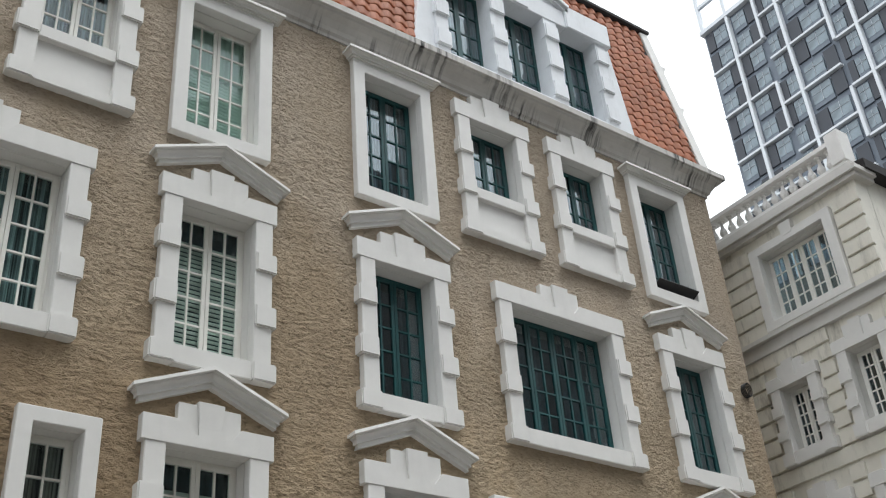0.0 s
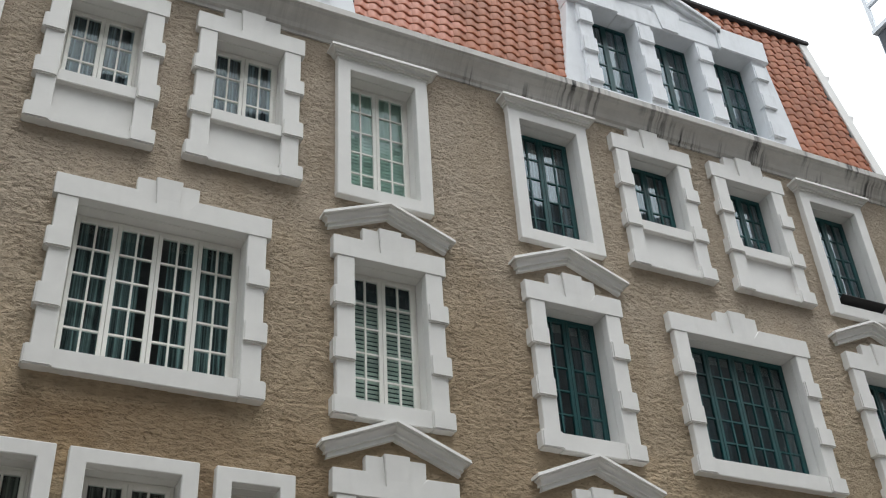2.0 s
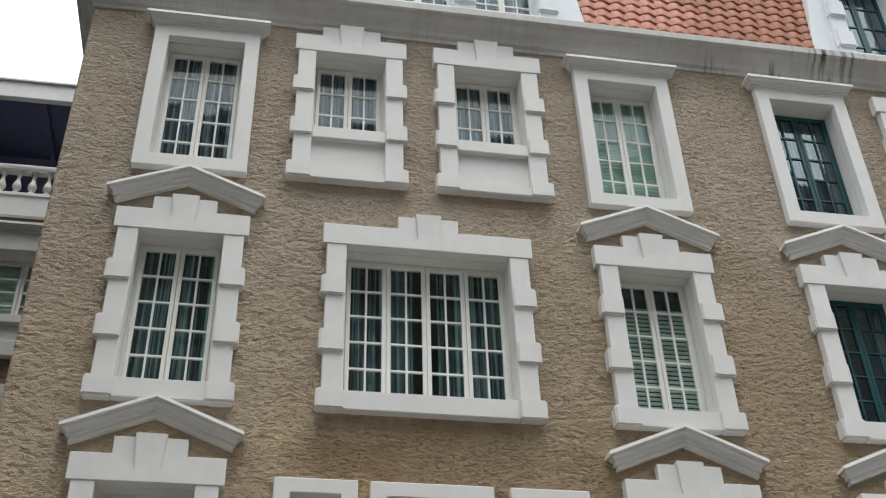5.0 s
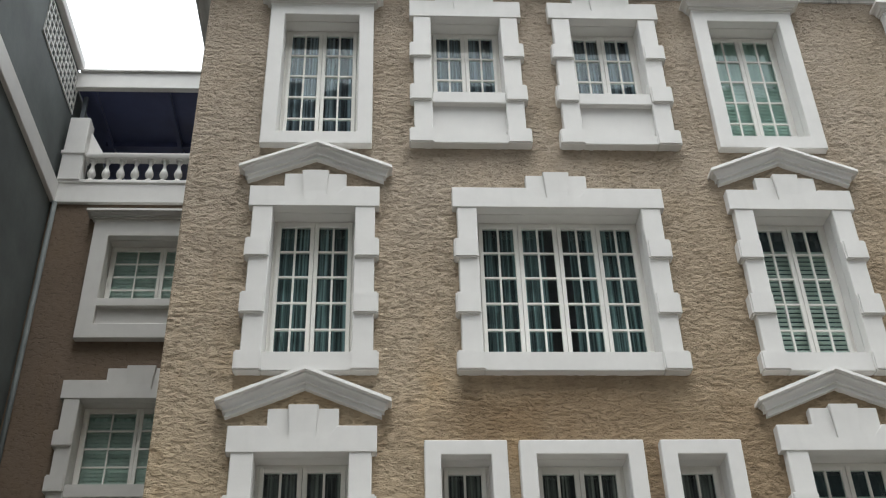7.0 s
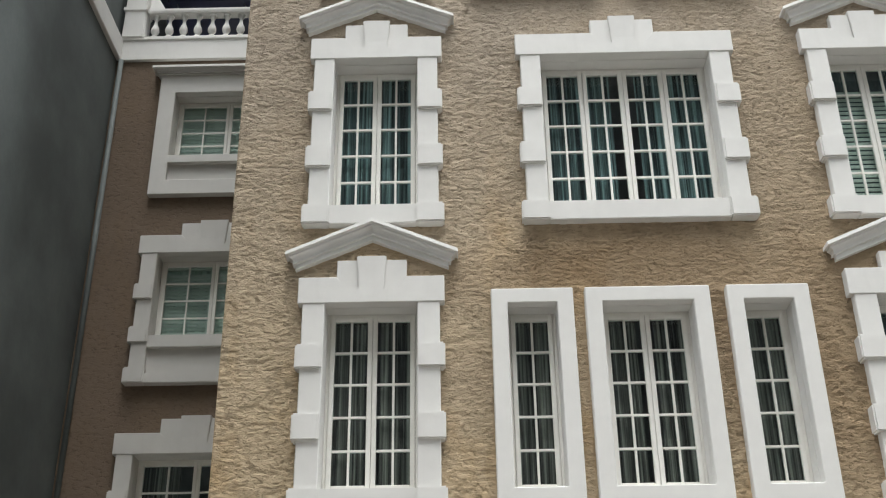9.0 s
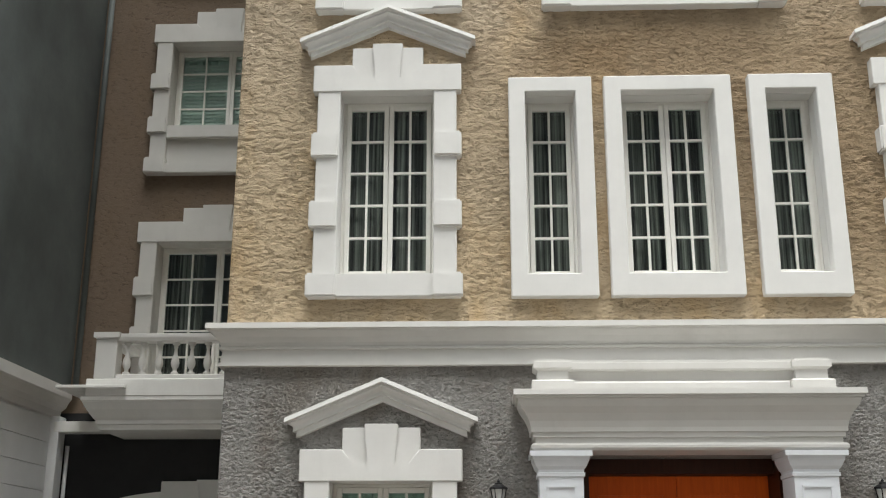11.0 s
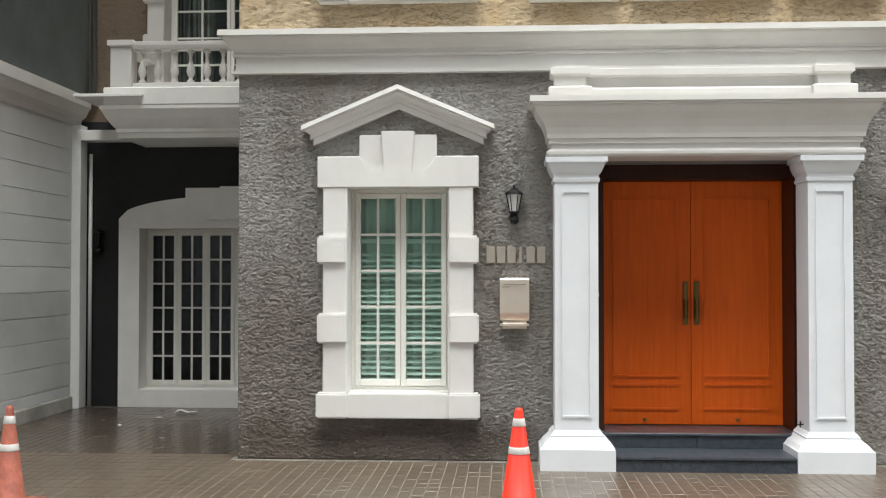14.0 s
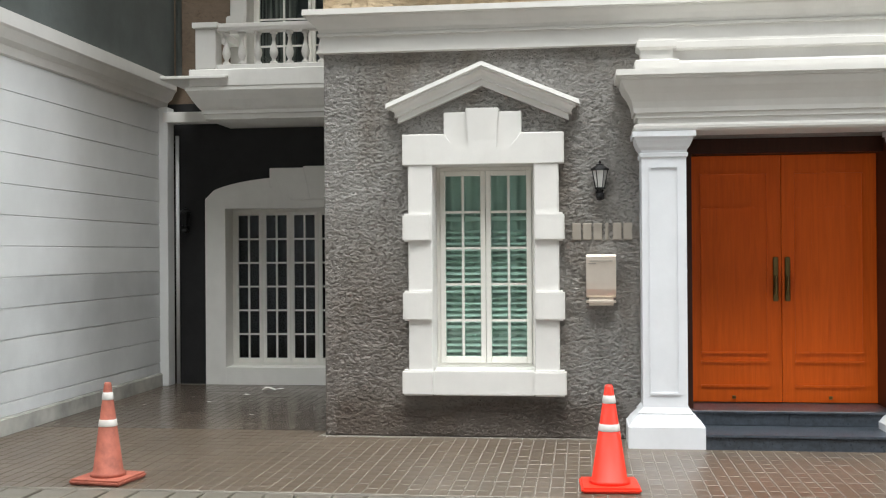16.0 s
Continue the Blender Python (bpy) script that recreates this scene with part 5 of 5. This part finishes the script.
def side_window(y0, y1, z0, z1, cas, rows, quoined, name):
    """A window in the neighbour's face, which looks along -x."""
    global count_w
    half, h = (y1 - y0) / 2, z1 - z0
    if quoined:
        rw_, ro_ = quoin_window(name, half, h, cas, rows, FRAME_W, WHITE, GLASS_D, quoins=((h * 0.28, h * 0.40), (h * 0.55, h * 0.68)), lintel_h=0.2, key=0.24, jw=0.17)
    else:
        rw_, ro_ = plain_window(name, half, h, 0.17, 0.14, 0.15, cas, rows, FRAME_W, WHITE, GLASS_D)
        keystone(rw_, h + 0.14, WHITE, h - 0.15, 0.28, -0.02)
    rw_.matrix_world = pose(NX - WALL, (y0 + y1) / 2, z0, 0, 0, -90)
    count_w += 1
    rw_.name = f"window_{count_w}"
    tagged(rw_, "cream-barred window in pale surround, streaked cream wall", "window", "windows of the cream house", "structure")
    c = (y0 + y1) / 2
    nb_holes.append((c + ro_[0] - 0.04, c + ro_[1] + 0.04, z0 + ro_[2] - 0.04, z0 + ro_[3] + 0.04))


NB_WIN = (((-1.15, 0.475), (9.56, 11.05), 4, 4, False), ((-0.2, 0.75), (7.38, 8.80), 2, 5, True), ((-1.50, -0.52), (7.38, 8.90), 2, 5, True), ((-0.2, 0.75), (5.35, 6.80), 2, 5, True), ((-1.50, -0.52), (5.35, 6.85), 2, 5, True), ((2.2, 3.2), (9.56, 11.05), 2, 4, False))
for (ya, yb), (za, zb), cas_, rows_, q_ in NB_WIN:
    side_window(ya, yb, za, zb, cas_, rows_, q_, "nb")
bm = holed_wall(NY0, NY1, -0.05, 11.58, 0.0, 0.3, nb_holes)
for vtx in bm.verts:
    vtx.co = Vector((NX + vtx.co.y, vtx.co.x, vtx.co.z))
w = part("wall_neighbour", bm, STONE)
tagged(w, "streaked cream rendered wall with grooved courses", "wall", "", "structure")
bm = boxes((NX + 0.31, NX + 9, NY0, NY0 + 0.3, -0.05, 11.42), (NX + 8.7, NX + 9, NY0 + 0.31, NY1, -0.05, 11.42), (NX + 0.31, NX + 8.69, NY1 - 0.3, NY1, -0.05, 11.42))
w = part("wall_neighbour_rear", bm, STONE)
tagged(w, "cream rendered outer walls of the next house", "wall", "", "structure")
w = part("wall_neighbour_rooms", boxes((NX + 2.0, NX + 2.1, NY0 + 0.31, NY1 - 0.31, 0, 11.5), (NX + 0.31, NX + 1.99, NY0 + 0.31, NY1 - 0.31, 6.9, 7.0), (NX + 0.31, NX + 1.99, NY0 + 0.31, NY1 - 0.31, 9.3, 9.4)), ROOM)
tagged(w, "plain rooms of the next house", "wall", "", "structure")
stones = w = part("trim_neighbour_joints", boxes((NX + 0.02, NX + 0.29, NY0 + 0.01, NY1 - 0.01, 0, 0.05)), STONE)
tagged(w, "raised courses on the cream wall", "trim", "", "structure")


def course(z0, z1, cuts, out=0.035):
    """A raised course of the cream wall, broken where windows stand."""
    spans, a = [], NY0
    for c0, c1 in sorted(cuts):
        if c0 > a:
            spans.append((a, c0))
        a = max(a, c1)
    spans.append((a, NY1 - 0.02))
    for a, b in spans:
        if b - a > 0.05:
            part("course", soften(boxes((NX - out, NX + 0.01, a, b, z0, z1)), 0.008, 1), STONE, stones)


zc = 4.42
while zc < 11.0:
    if not 9.12 < zc + 0.11 < 9.56:
        course(zc, zc + 0.225, [(yy[0] - 0.03, yy[1] + 0.03) for yy, zz, _, _, _ in NB_WIN if zz[0] < zc + 0.225 and zz[1] + 0.15 > zc], 0.05)
    zc += 0.27
w = part("trim_neighbour_band", boxes((NX - 0.08, NX + 0.01, NY0 - 0.08, NY1, 9.24, 9.33), (NX - 0.14, NX + 0.01, NY0 - 0.14, NY1, 9.45, 9.52), (NX - 0.06, NX + 0.009, NY0 - 0.06, NY1, 9.331, 9.449)), CREAMW)
tagged(w, "pale string course on the cream wall", "trim", "", "structure")
bm = boxes((NX - 0.10, NX + 0.4, NY0 - 0.10, NY1, 11.28, 11.36), (NX - 0.16, NX + 0.4, NY0 - 0.16, NY1, 11.361, 11.44), (NX - 0.06, NX + 0.4, NY0 - 0.06, NY1, 11.441, 11.58))
w = part("trim_neighbour_cornice", bm, CREAMW)
tagged(w, "pale cornice on the cream house", "trim", "", "structure")
bal = tagged(new("parapet_balustrade"), "weathered pale baluster parapet on the cream house", "balustrade")
part("bottom_rail", boxes((NX - 0.05, NX + 0.2, NY0, NY1, 11.581, 11.64)), WHITE_OLD, bal)
part("top_rail", soften(boxes((NX - 0.06, NX + 0.2, NY0, NY1, 12.04, 12.13)), 0.01, 1), WHITE_OLD, bal)
me = bpy.data.meshes.new("baluster")
bm = bmesh.new()
turned(bm, 0, 0, [(r * 1.2, zz * 0.395 / 0.42) for r, zz in BALUSTER], 10)
bmesh.ops.recalc_face_normals(bm, faces=bm.faces)
bm.to_mesh(me)
bm.free()
me.materials.append(WHITE_OLD)
for k in range(28):
    shared("baluster", me, bal, pose(NX + 0.07, NY0 + 0.32 + k * 0.19, 11.642))
part("end_post", soften(boxes((NX - 0.08, NX + 0.22, NY0 - 0.02, NY0 + 0.24, 11.64, 12.24)), 0.012, 1), WHITE_OLD, bal)
bm = bmesh.new()
vv = [bm.verts.new(p) for p in ((NX + 0.1, NY0 - 0.2, 11.60), (NX + 9, NY0 - 0.2, 11.60), (NX + 9, NY0 + 1.6, 12.15), (NX + 0.5, NY0 + 1.6, 12.15), (NX + 0.1, NY0 - 0.2, 11.43), (NX + 9, NY0 - 0.2, 11.43), (NX + 9, NY0 + 1.6, 11.43), (NX + 0.5, NY0 + 1.6, 11.43))]
for f in ((0, 1, 2, 3), (4, 5, 1, 0), (5, 6, 2, 1), (6, 7, 3, 2), (7, 4, 0, 3), (7, 6, 5, 4)):
    bm.faces.new([vv[i] for i in f])
w = part("roof_neighbour", bm, FELT)
tagged(w, "dark eave roof of the cream house", "roof", "", "structure")

# ---- high-rise far behind ----
TX, TY0, TY1, TZ1 = 81.0, 12.0, 42.95, 83.1
tower = thing("apartment_tower", "tall slate-grey tower with white concrete frame grid", "tower")
part("core", boxes((TX + 0.3, TX + 22, TY0, TY1, -0.05, TZ1)), TOWERG, tower)
bays = [TY1, TY1 - 3.4]
while bays[-1] > TY0 + 4.6:
    bays.append(bays[-1] - (3.4, 2.4, 4.6, 2.5)[(len(bays) - 2) % 4])
ST = 2.9
floors = [TZ1 - ST * k for k in range(16, 0, -1)]
for i, y in enumerate(bays):
    if i % 2:
        part("frame_post", boxes((TX - 0.25, TX + 0.35, y - 0.16, y + 0.16, 36, TZ1)), TOWERW, tower)
    elif i:
        for k in range(0, len(floors) - 1, 4):
            z0 = floors[k] + (ST * 2 if i % 4 else 0)
            part("frame_post", boxes((TX - 0.24, TX + 0.34, y - 0.15, y + 0.15, z0, min(z0 + ST * 2, TZ1))), TOWERW, tower)
panel_me, pane_me, dark_me = [bpy.data.meshes.new(n_) for n_ in ("panel", "window", "vent_panel")]
for me, mt in ((panel_me, TOWERG), (pane_me, TOWERGL), (dark_me, TOWERD)):
    bm = boxes((-0.12, 0.12, -0.5, 0.5, -0.5, 0.5))
    bm.to_mesh(me)
    bm.free()
    me.materials.append(mt)


def put_panel(name, me, y, z, w_, h_, x):
    ob = shared(name, me, tower, pose(x, y, z))
    ob.scale = (1, w_, h_)
    return ob


for k, z in enumerate(floors):
    for i, (ya, yb) in enumerate(zip(bays[1:], bays)):
        if (k % 2 == 0) if i == 0 else (i // 2 + k) % 2 == 0:
            part("frame_beam", boxes((TX - 0.2, TX + 0.34, ya + 0.171, yb - 0.171, z - 0.12, z + 0.12)), TOWERW, tower)
        wdt = yb - ya - 0.24
        flip = (i + k // 2) % 2
        pc = ya + 0.14 + wdt * (0.36 if flip else 0.64)
        put_panel("window", pane_me, pc, z + ST * 0.54, wdt * 0.5, 1.75, TX + 0.21)
        put_panel("vent_panel", dark_me, ya + 0.14 + wdt * (0.80 if flip else 0.2), z + ST * 0.5, wdt * 0.3, 2.4, TX + 0.22)
        put_panel("panel", panel_me, pc, z + ST * 0.16, wdt * 0.5, 0.55, TX + 0.23)
        part("mullion", boxes((TX + 0.03, TX + 0.085, pc - 0.022, pc + 0.022, z + ST * 0.54 - 0.86, z + ST * 0.54 + 0.86), (TX + 0.04, TX + 0.088, pc - wdt * 0.24, pc + wdt * 0.24, z + ST * 0.54 + 0.2, z + ST * 0.54 + 0.24)), TOWERM, tower)
part("roof_edge", boxes((TX - 0.3, TX + 0.5, TY0, TY1 + 0.15, TZ1 + 0.001, TZ1 + 0.5)), TOWERW, tower)
part("roof_frame", boxes((TX - 0.2, TX + 0.2, TY1 - 0.4, TY1, TZ1 + 0.501, TZ1 + 9), (TX - 0.2, TX + 0.2, TY1 - 3.6, TY1 - 3.2, TZ1 + 0.501, TZ1 + 9), (TX - 0.19, TX + 0.19, TY1 - 3.199, TY1 - 0.401, TZ1 + 3.6, TZ1 + 4.0), (TX - 0.19, TX + 0.19, TY1 - 3.199, TY1 - 0.401, TZ1 + 7.3, TZ1 + 7.7)), TOWERW, tower)

# ---- curtains and blinds behind the glass ----
CY = BACK + 0.065


def hang(src, cx, z, label, category, group, first, y=CY):
    m = pose(cx, y, z)
    if first:
        src.matrix_world = m
        ob = src
    else:
        ob = copy_thing(src, m)
    return tagged(ob, label, category, group)


ow = ped_o[1]
hh = ped_o[3] - ped_o[2] + 0.1
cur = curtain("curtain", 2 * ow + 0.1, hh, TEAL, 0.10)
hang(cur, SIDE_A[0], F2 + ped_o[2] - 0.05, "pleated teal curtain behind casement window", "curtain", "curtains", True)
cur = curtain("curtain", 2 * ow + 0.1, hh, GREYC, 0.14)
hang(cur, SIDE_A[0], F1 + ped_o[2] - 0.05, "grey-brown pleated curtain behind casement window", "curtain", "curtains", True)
bl = blind("venetian_blind", 2 * ow + 0.06, hh * 0.80, BLIND_W, 0.052, 80)
for i, (cx, z) in enumerate(((SIDE_A[1], F2), (SIDE_A[1], F1))):
    hang(bl, cx, z + ped_o[2] - 0.05, "grey-green venetian blind, half tilted", "blind", "blinds", i == 0)
bl = blind("venetian_blind", 2 * ow + 0.06, hh * 0.74, BLIND)
hang(bl, SIDE_A[0], 0.347 + ped_o[2] - 0.05, "pale green venetian blind on lower panes", "blind", "blinds", True, CY)
cur = curtain("curtain", 2 * ow + 0.1, hh, BLIND, 0.0)
hang(cur, SIDE_A[0], 0.347 + ped_o[2] - 0.05, "pale green roller cloth behind window", "curtain", "curtains", True, CY + 0.06)
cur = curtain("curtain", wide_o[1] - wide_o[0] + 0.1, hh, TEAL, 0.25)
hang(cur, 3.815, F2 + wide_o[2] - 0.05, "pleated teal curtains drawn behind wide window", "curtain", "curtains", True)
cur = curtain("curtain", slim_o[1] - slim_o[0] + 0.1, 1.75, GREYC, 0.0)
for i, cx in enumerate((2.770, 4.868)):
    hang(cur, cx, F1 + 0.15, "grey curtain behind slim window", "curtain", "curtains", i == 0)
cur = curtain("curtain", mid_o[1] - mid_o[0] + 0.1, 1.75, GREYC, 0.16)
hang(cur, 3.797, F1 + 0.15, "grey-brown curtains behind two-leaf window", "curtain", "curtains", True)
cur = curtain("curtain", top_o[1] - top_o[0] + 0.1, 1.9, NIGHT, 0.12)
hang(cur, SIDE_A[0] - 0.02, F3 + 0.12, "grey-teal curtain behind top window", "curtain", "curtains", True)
bl = blind("venetian_blind", top_o[1] - top_o[0] + 0.06, 1.86 * 0.62, BLIND, 0.05, 80)
hang(bl, SIDE_A[1] - 0.02, F3 + 0.12, "grey-green venetian blind behind top window", "blind", "blinds", True, CY)
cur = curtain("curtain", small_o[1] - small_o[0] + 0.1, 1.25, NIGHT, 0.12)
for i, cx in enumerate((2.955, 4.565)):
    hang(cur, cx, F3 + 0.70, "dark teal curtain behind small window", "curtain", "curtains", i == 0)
# Unseen dark cloth; gives the slat gaps the darkness of the room.
cur = curtain("curtain", 2 * ow + 0.1, hh, DARKC, 0.0)
for i, z in enumerate((F2, F1)):
    hang(cur, SIDE_A[1], z + ped_o[2] - 0.05, "added dark cloth for dark gaps behind venetian blind", "curtain", "curtains", i == 0, CY + 0.06)
# Unseen cloth; its tone stands in for dark rooms and bluish pane reflections.
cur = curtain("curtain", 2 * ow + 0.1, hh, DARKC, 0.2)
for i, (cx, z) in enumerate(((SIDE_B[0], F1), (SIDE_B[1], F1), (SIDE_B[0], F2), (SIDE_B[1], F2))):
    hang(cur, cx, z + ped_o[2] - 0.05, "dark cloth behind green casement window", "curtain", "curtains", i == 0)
bl = blind("venetian_blind", 1.4, 1.15, BLIND_W, 0.05, 75)
hang(bl, -1.0, 9.32, "grey-green venetian blind in recess window", "blind", "blinds", True, RY - WALL + CY)
hang(bl, -1.0, 6.72, "grey-green venetian blind in recess window", "blind", "blinds", False, RY - WALL + CY)
cur = curtain("curtain", 1.5, 1.9, GREYC, 0.4)
hang(cur, -1.0, 3.5, "grey curtains in balcony window", "curtain", "curtains", True, RY - WALL + CY)
# Unseen near-black cloth; stands in for the dark room behind the panes.
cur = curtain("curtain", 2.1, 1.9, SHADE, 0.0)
hang(cur, -1.0, 0.17, "added near-black cloth that darkens carport glazing", "curtain", "curtains", True, RY - WALL + CY)

# Unseen pale cloth; its colour stands in for sky reflected by the panes.
cur = curtain("curtain", 1.4, 1.2, BLIND, 0.0)
for i, z in enumerate((9.32, 6.72)):
    hang(cur, -1.0, z, "pale green cloth behind recess window", "curtain", "curtains", i == 0, RY - WALL + CY + 0.06)
cur = curtain("curtain", top_o[1] - top_o[0] + 0.06, 1.86, BLIND, 0.0)
hang(cur, SIDE_A[1] - 0.02, F3 + 0.12, "pale green cloth behind top window", "curtain", "curtains", True, CY + 0.045)

# Unseen slate cloth that gives green top-storey panes their sky-reflecting tone.
cur = curtain("curtain", top_o[1] - top_o[0] + 0.06, 1.86, NIGHT, 0.0)
for i, cx in enumerate(SIDE_B):
    hang(cur, cx - 0.02, F3 + 0.12, "slate cloth behind green top window", "curtain", "curtains", i == 0)
cur = curtain("curtain", small_o[1] - small_o[0] + 0.1, 1.25, NIGHT, 0.0)
for i, cx in enumerate((B_MID - 0.80, B_MID + 0.82)):
    hang(cur, cx, F3 + 0.70, "slate cloth behind small green window", "curtain", "curtains", i == 0)
# Unseen cloth here too, toned to darken the wide green panes.
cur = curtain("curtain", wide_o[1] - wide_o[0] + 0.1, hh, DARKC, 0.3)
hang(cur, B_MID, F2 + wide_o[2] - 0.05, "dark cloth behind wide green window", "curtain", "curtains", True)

# a bottom-hung leaf that stands open in the end window of the top storey
end_top = [o for o in bpy.data.objects if o.get("group") == TOPS and abs(o.location.x - SIDE_B[1]) < 0.1][0]
leaf = part("open_leaf", soften(boxes((-0.40, 0.40, -0.012, 0.012, 0.0, 0.27)), 0.004, 1), BLACK, end_top, "dark leaf tilted open")
leaf.matrix_local = pose(0.02, 0.20, top_o[2] + 0.02, 62, 0, 0)

# small coiled cable at the far wall end
bm = bmesh.new()
for k in range(4):
    n = 20
    ring = []
    for i in range(n):
        a = 2 * math.pi * i / n
        cx_, cz_ = 0.075 * math.cos(a), 0.10 * math.sin(a)
        ring.append([bm.verts.new((cx_ * (1 + d), -0.02 - 0.022 * k + e, cz_ * (1 + d))) for d, e in ((-0.1, 0), (0, -0.009), (0.1, 0), (0, 0.009))])
    for i in range(n):
        p, q = ring[i], ring[(i + 1) % n]
        for j_ in range(4):
            bm.faces.new((p[j_], p[(j_ + 1) % 4], q[(j_ + 1) % 4], q[j_]))
coil = part("cable_coil", bm, BLACK, None, "", True)
coil.location = (14.42, WALL, 8.05)
tagged(coil, "coiled black cable hung on stucco wall", "cable")

# ---- roof tiles ----


def tile_mesh(name, material):
    """An S-shaped roof tile, lying along its slope: x across, z up the slope, -y outward."""
    w_, l_ = 0.215, 0.25
    n_ = 6
    bm = bmesh.new()
    rows = []
    for zz, lift in ((0.0, 0.030), (0.02, 0.036), (l_, 0.008)):
        row = []
        for i in range(n_ + 1):
            x = -w_ / 2 + w_ * i / n_
            row.append(bm.verts.new((x, -lift - 0.020 * math.sin(2 * math.pi * i / n_ - 0.6), zz)))
        rows.append(row)
    low = [bm.verts.new((vt.co.x, vt.co.y + 0.018, 0.0)) for vt in rows[0]]
    for a, b in [(low, rows[0])] + list(zip(rows, rows[1:])):
        for i in range(n_):
            bm.faces.new((a[i], a[i + 1], b[i + 1], b[i]))
    bmesh.ops.recalc_face_normals(bm, faces=bm.faces)
    me = bpy.data.meshes.new(name)
    bm.to_mesh(me)
    bm.free()
    for p in me.polygons:
        p.use_smooth = True
    me.materials.append(material)
    return me


roof_root = bpy.data.objects["roof_underlay"]
tile_a, tile_b = tile_mesh("roof_tile", TILE_A), tile_mesh("roof_tile", TILE_B)
LEN = math.hypot(RUN, R1 - R0)
SLOPE = math.degrees(math.atan2(RUN, R1 - R0))
CW, RH = 0.20, 0.168
n_rows = int(LEN / RH)
near, rest = 0, {0: ([], []), 1: ([], [])}
for r_ in range(n_rows):
    s_ = r_ * RH
    y = EDGE + RUN * s_ / LEN
    z = R0 + (R1 - R0) * s_ / LEN + 0.01
    edge = RUN * s_ / LEN
    k = 0
    x = EDGE + 0.14 + edge
    while x < END - EDGE - 0.14 - edge:
        k += 1
        hidden = any(abs(x - c) < 2.04 - 0.14 * (z - R0) and z < 14.07 for c in (A_MID, B_MID))
        if not hidden:
            kind_b = x + 0.12 * math.sin(z * 9) > 7.32
            m = pose(x + random.uniform(-0.004, 0.004), y, z, -SLOPE + random.uniform(-0.8, 0.8), random.uniform(-0.8, 0.8), 0)
            if z < 14.2 and x > 5.6 and near < 300:
                near += 1
                shared("roof_tile", tile_b if kind_b else tile_a, roof_root, m)
            else:
                me = tile_b if kind_b else tile_a
                vs, fs = rest[int(kind_b)]
                base = len(vs)
                vs.extend([tuple(m @ vt.co) for vt in me.vertices])
                fs.extend([[base + q for q in p.vertices] for p in me.polygons])
        x += CW
for flag, (vs, fs) in rest.items():
    if vs:
        me = bpy.data.meshes.new("roof_tiles")
        me.from_pydata(vs, [], fs)
        for p in me.polygons:
            p.use_smooth = True
        me.materials.append(TILE_B if flag else TILE_A)
        ob = new("roof_tiles", me)
        ob.parent = roof_root
        tagged(ob, "further rows of clay roof tiles", "", "", "stuff")

# ---- pavers ----
PW, PL = 0.090, 0.150


def paver_mesh(gap_x, gap_y, material):
    me = bpy.data.meshes.new("paver")
    bm = soften(boxes((-PW / 2 + gap_x, PW / 2 - gap_x, -PL / 2 + gap_y, PL / 2 - gap_y, -0.03, 0.0)), 0.0022, 1)
    bm.to_mesh(me)
    bm.free()
    me.materials.append(material)
    return me


paver_me, inner_me = paver_mesh(0.0034, 0.0012, PAVER), paver_mesh(0.0014, 0.0010, SLAB)
vs, fs = [], []
vs2, fs2 = [], []
made = 0
y = -2.10 + PL / 2
while y < 3.5:
    x = -2.675 + PW / 2
    while x < END + 0.9:
        front = y < WALL - 0.07 or x < -0.05
        under = -0.33 < y and (2.48 < x < 5.0)
        if front and not under and not (x > 0 and y > 0):
            bend = 0.05 * max(0.0, y + 0.55) ** 2 if x < 0.6 and y < 0.3 else 0.0
            m = pose(x + bend, y, random.uniform(-0.0008, 0.0008), random.uniform(-0.2, 0.2), random.uniform(-0.3, 0.3), -3 * bend / 0.05 if bend else 0)
            if y > 0.30:
                base = len(vs2)
                vs2.extend([tuple(m @ vt.co) for vt in inner_me.vertices])
                fs2.extend([[base + q for q in p.vertices] for p in inner_me.polygons])
            elif made < 299 and -1.0 < x < 2.4 and y < -0.9:
                shared("paver", paver_me, pavement, m)
                made += 1
            else:
                base = len(vs)
                vs.extend([tuple(m @ vt.co) for vt in paver_me.vertices])
                fs.extend([[base + q for q in p.vertices] for p in paver_me.polygons])
        x += PW
    y += PL
me = bpy.data.meshes.new("pavers")
me.from_pydata(vs2, [], fs2)
me.materials.append(SLAB)
ob = new("pavers", me)
ob.parent = bpy.data.objects["floor_carport"]
tagged(ob, "wet dark brown carport pavers", "", "", "stuff")
me = bpy.data.meshes.new("pavers")
me.from_pydata(vs, [], fs)
me.materials.append(PAVER)
ob = new("pavers", me)
ob.parent = pavement
tagged(ob, "further wet brown pavers", "", "", "stuff")
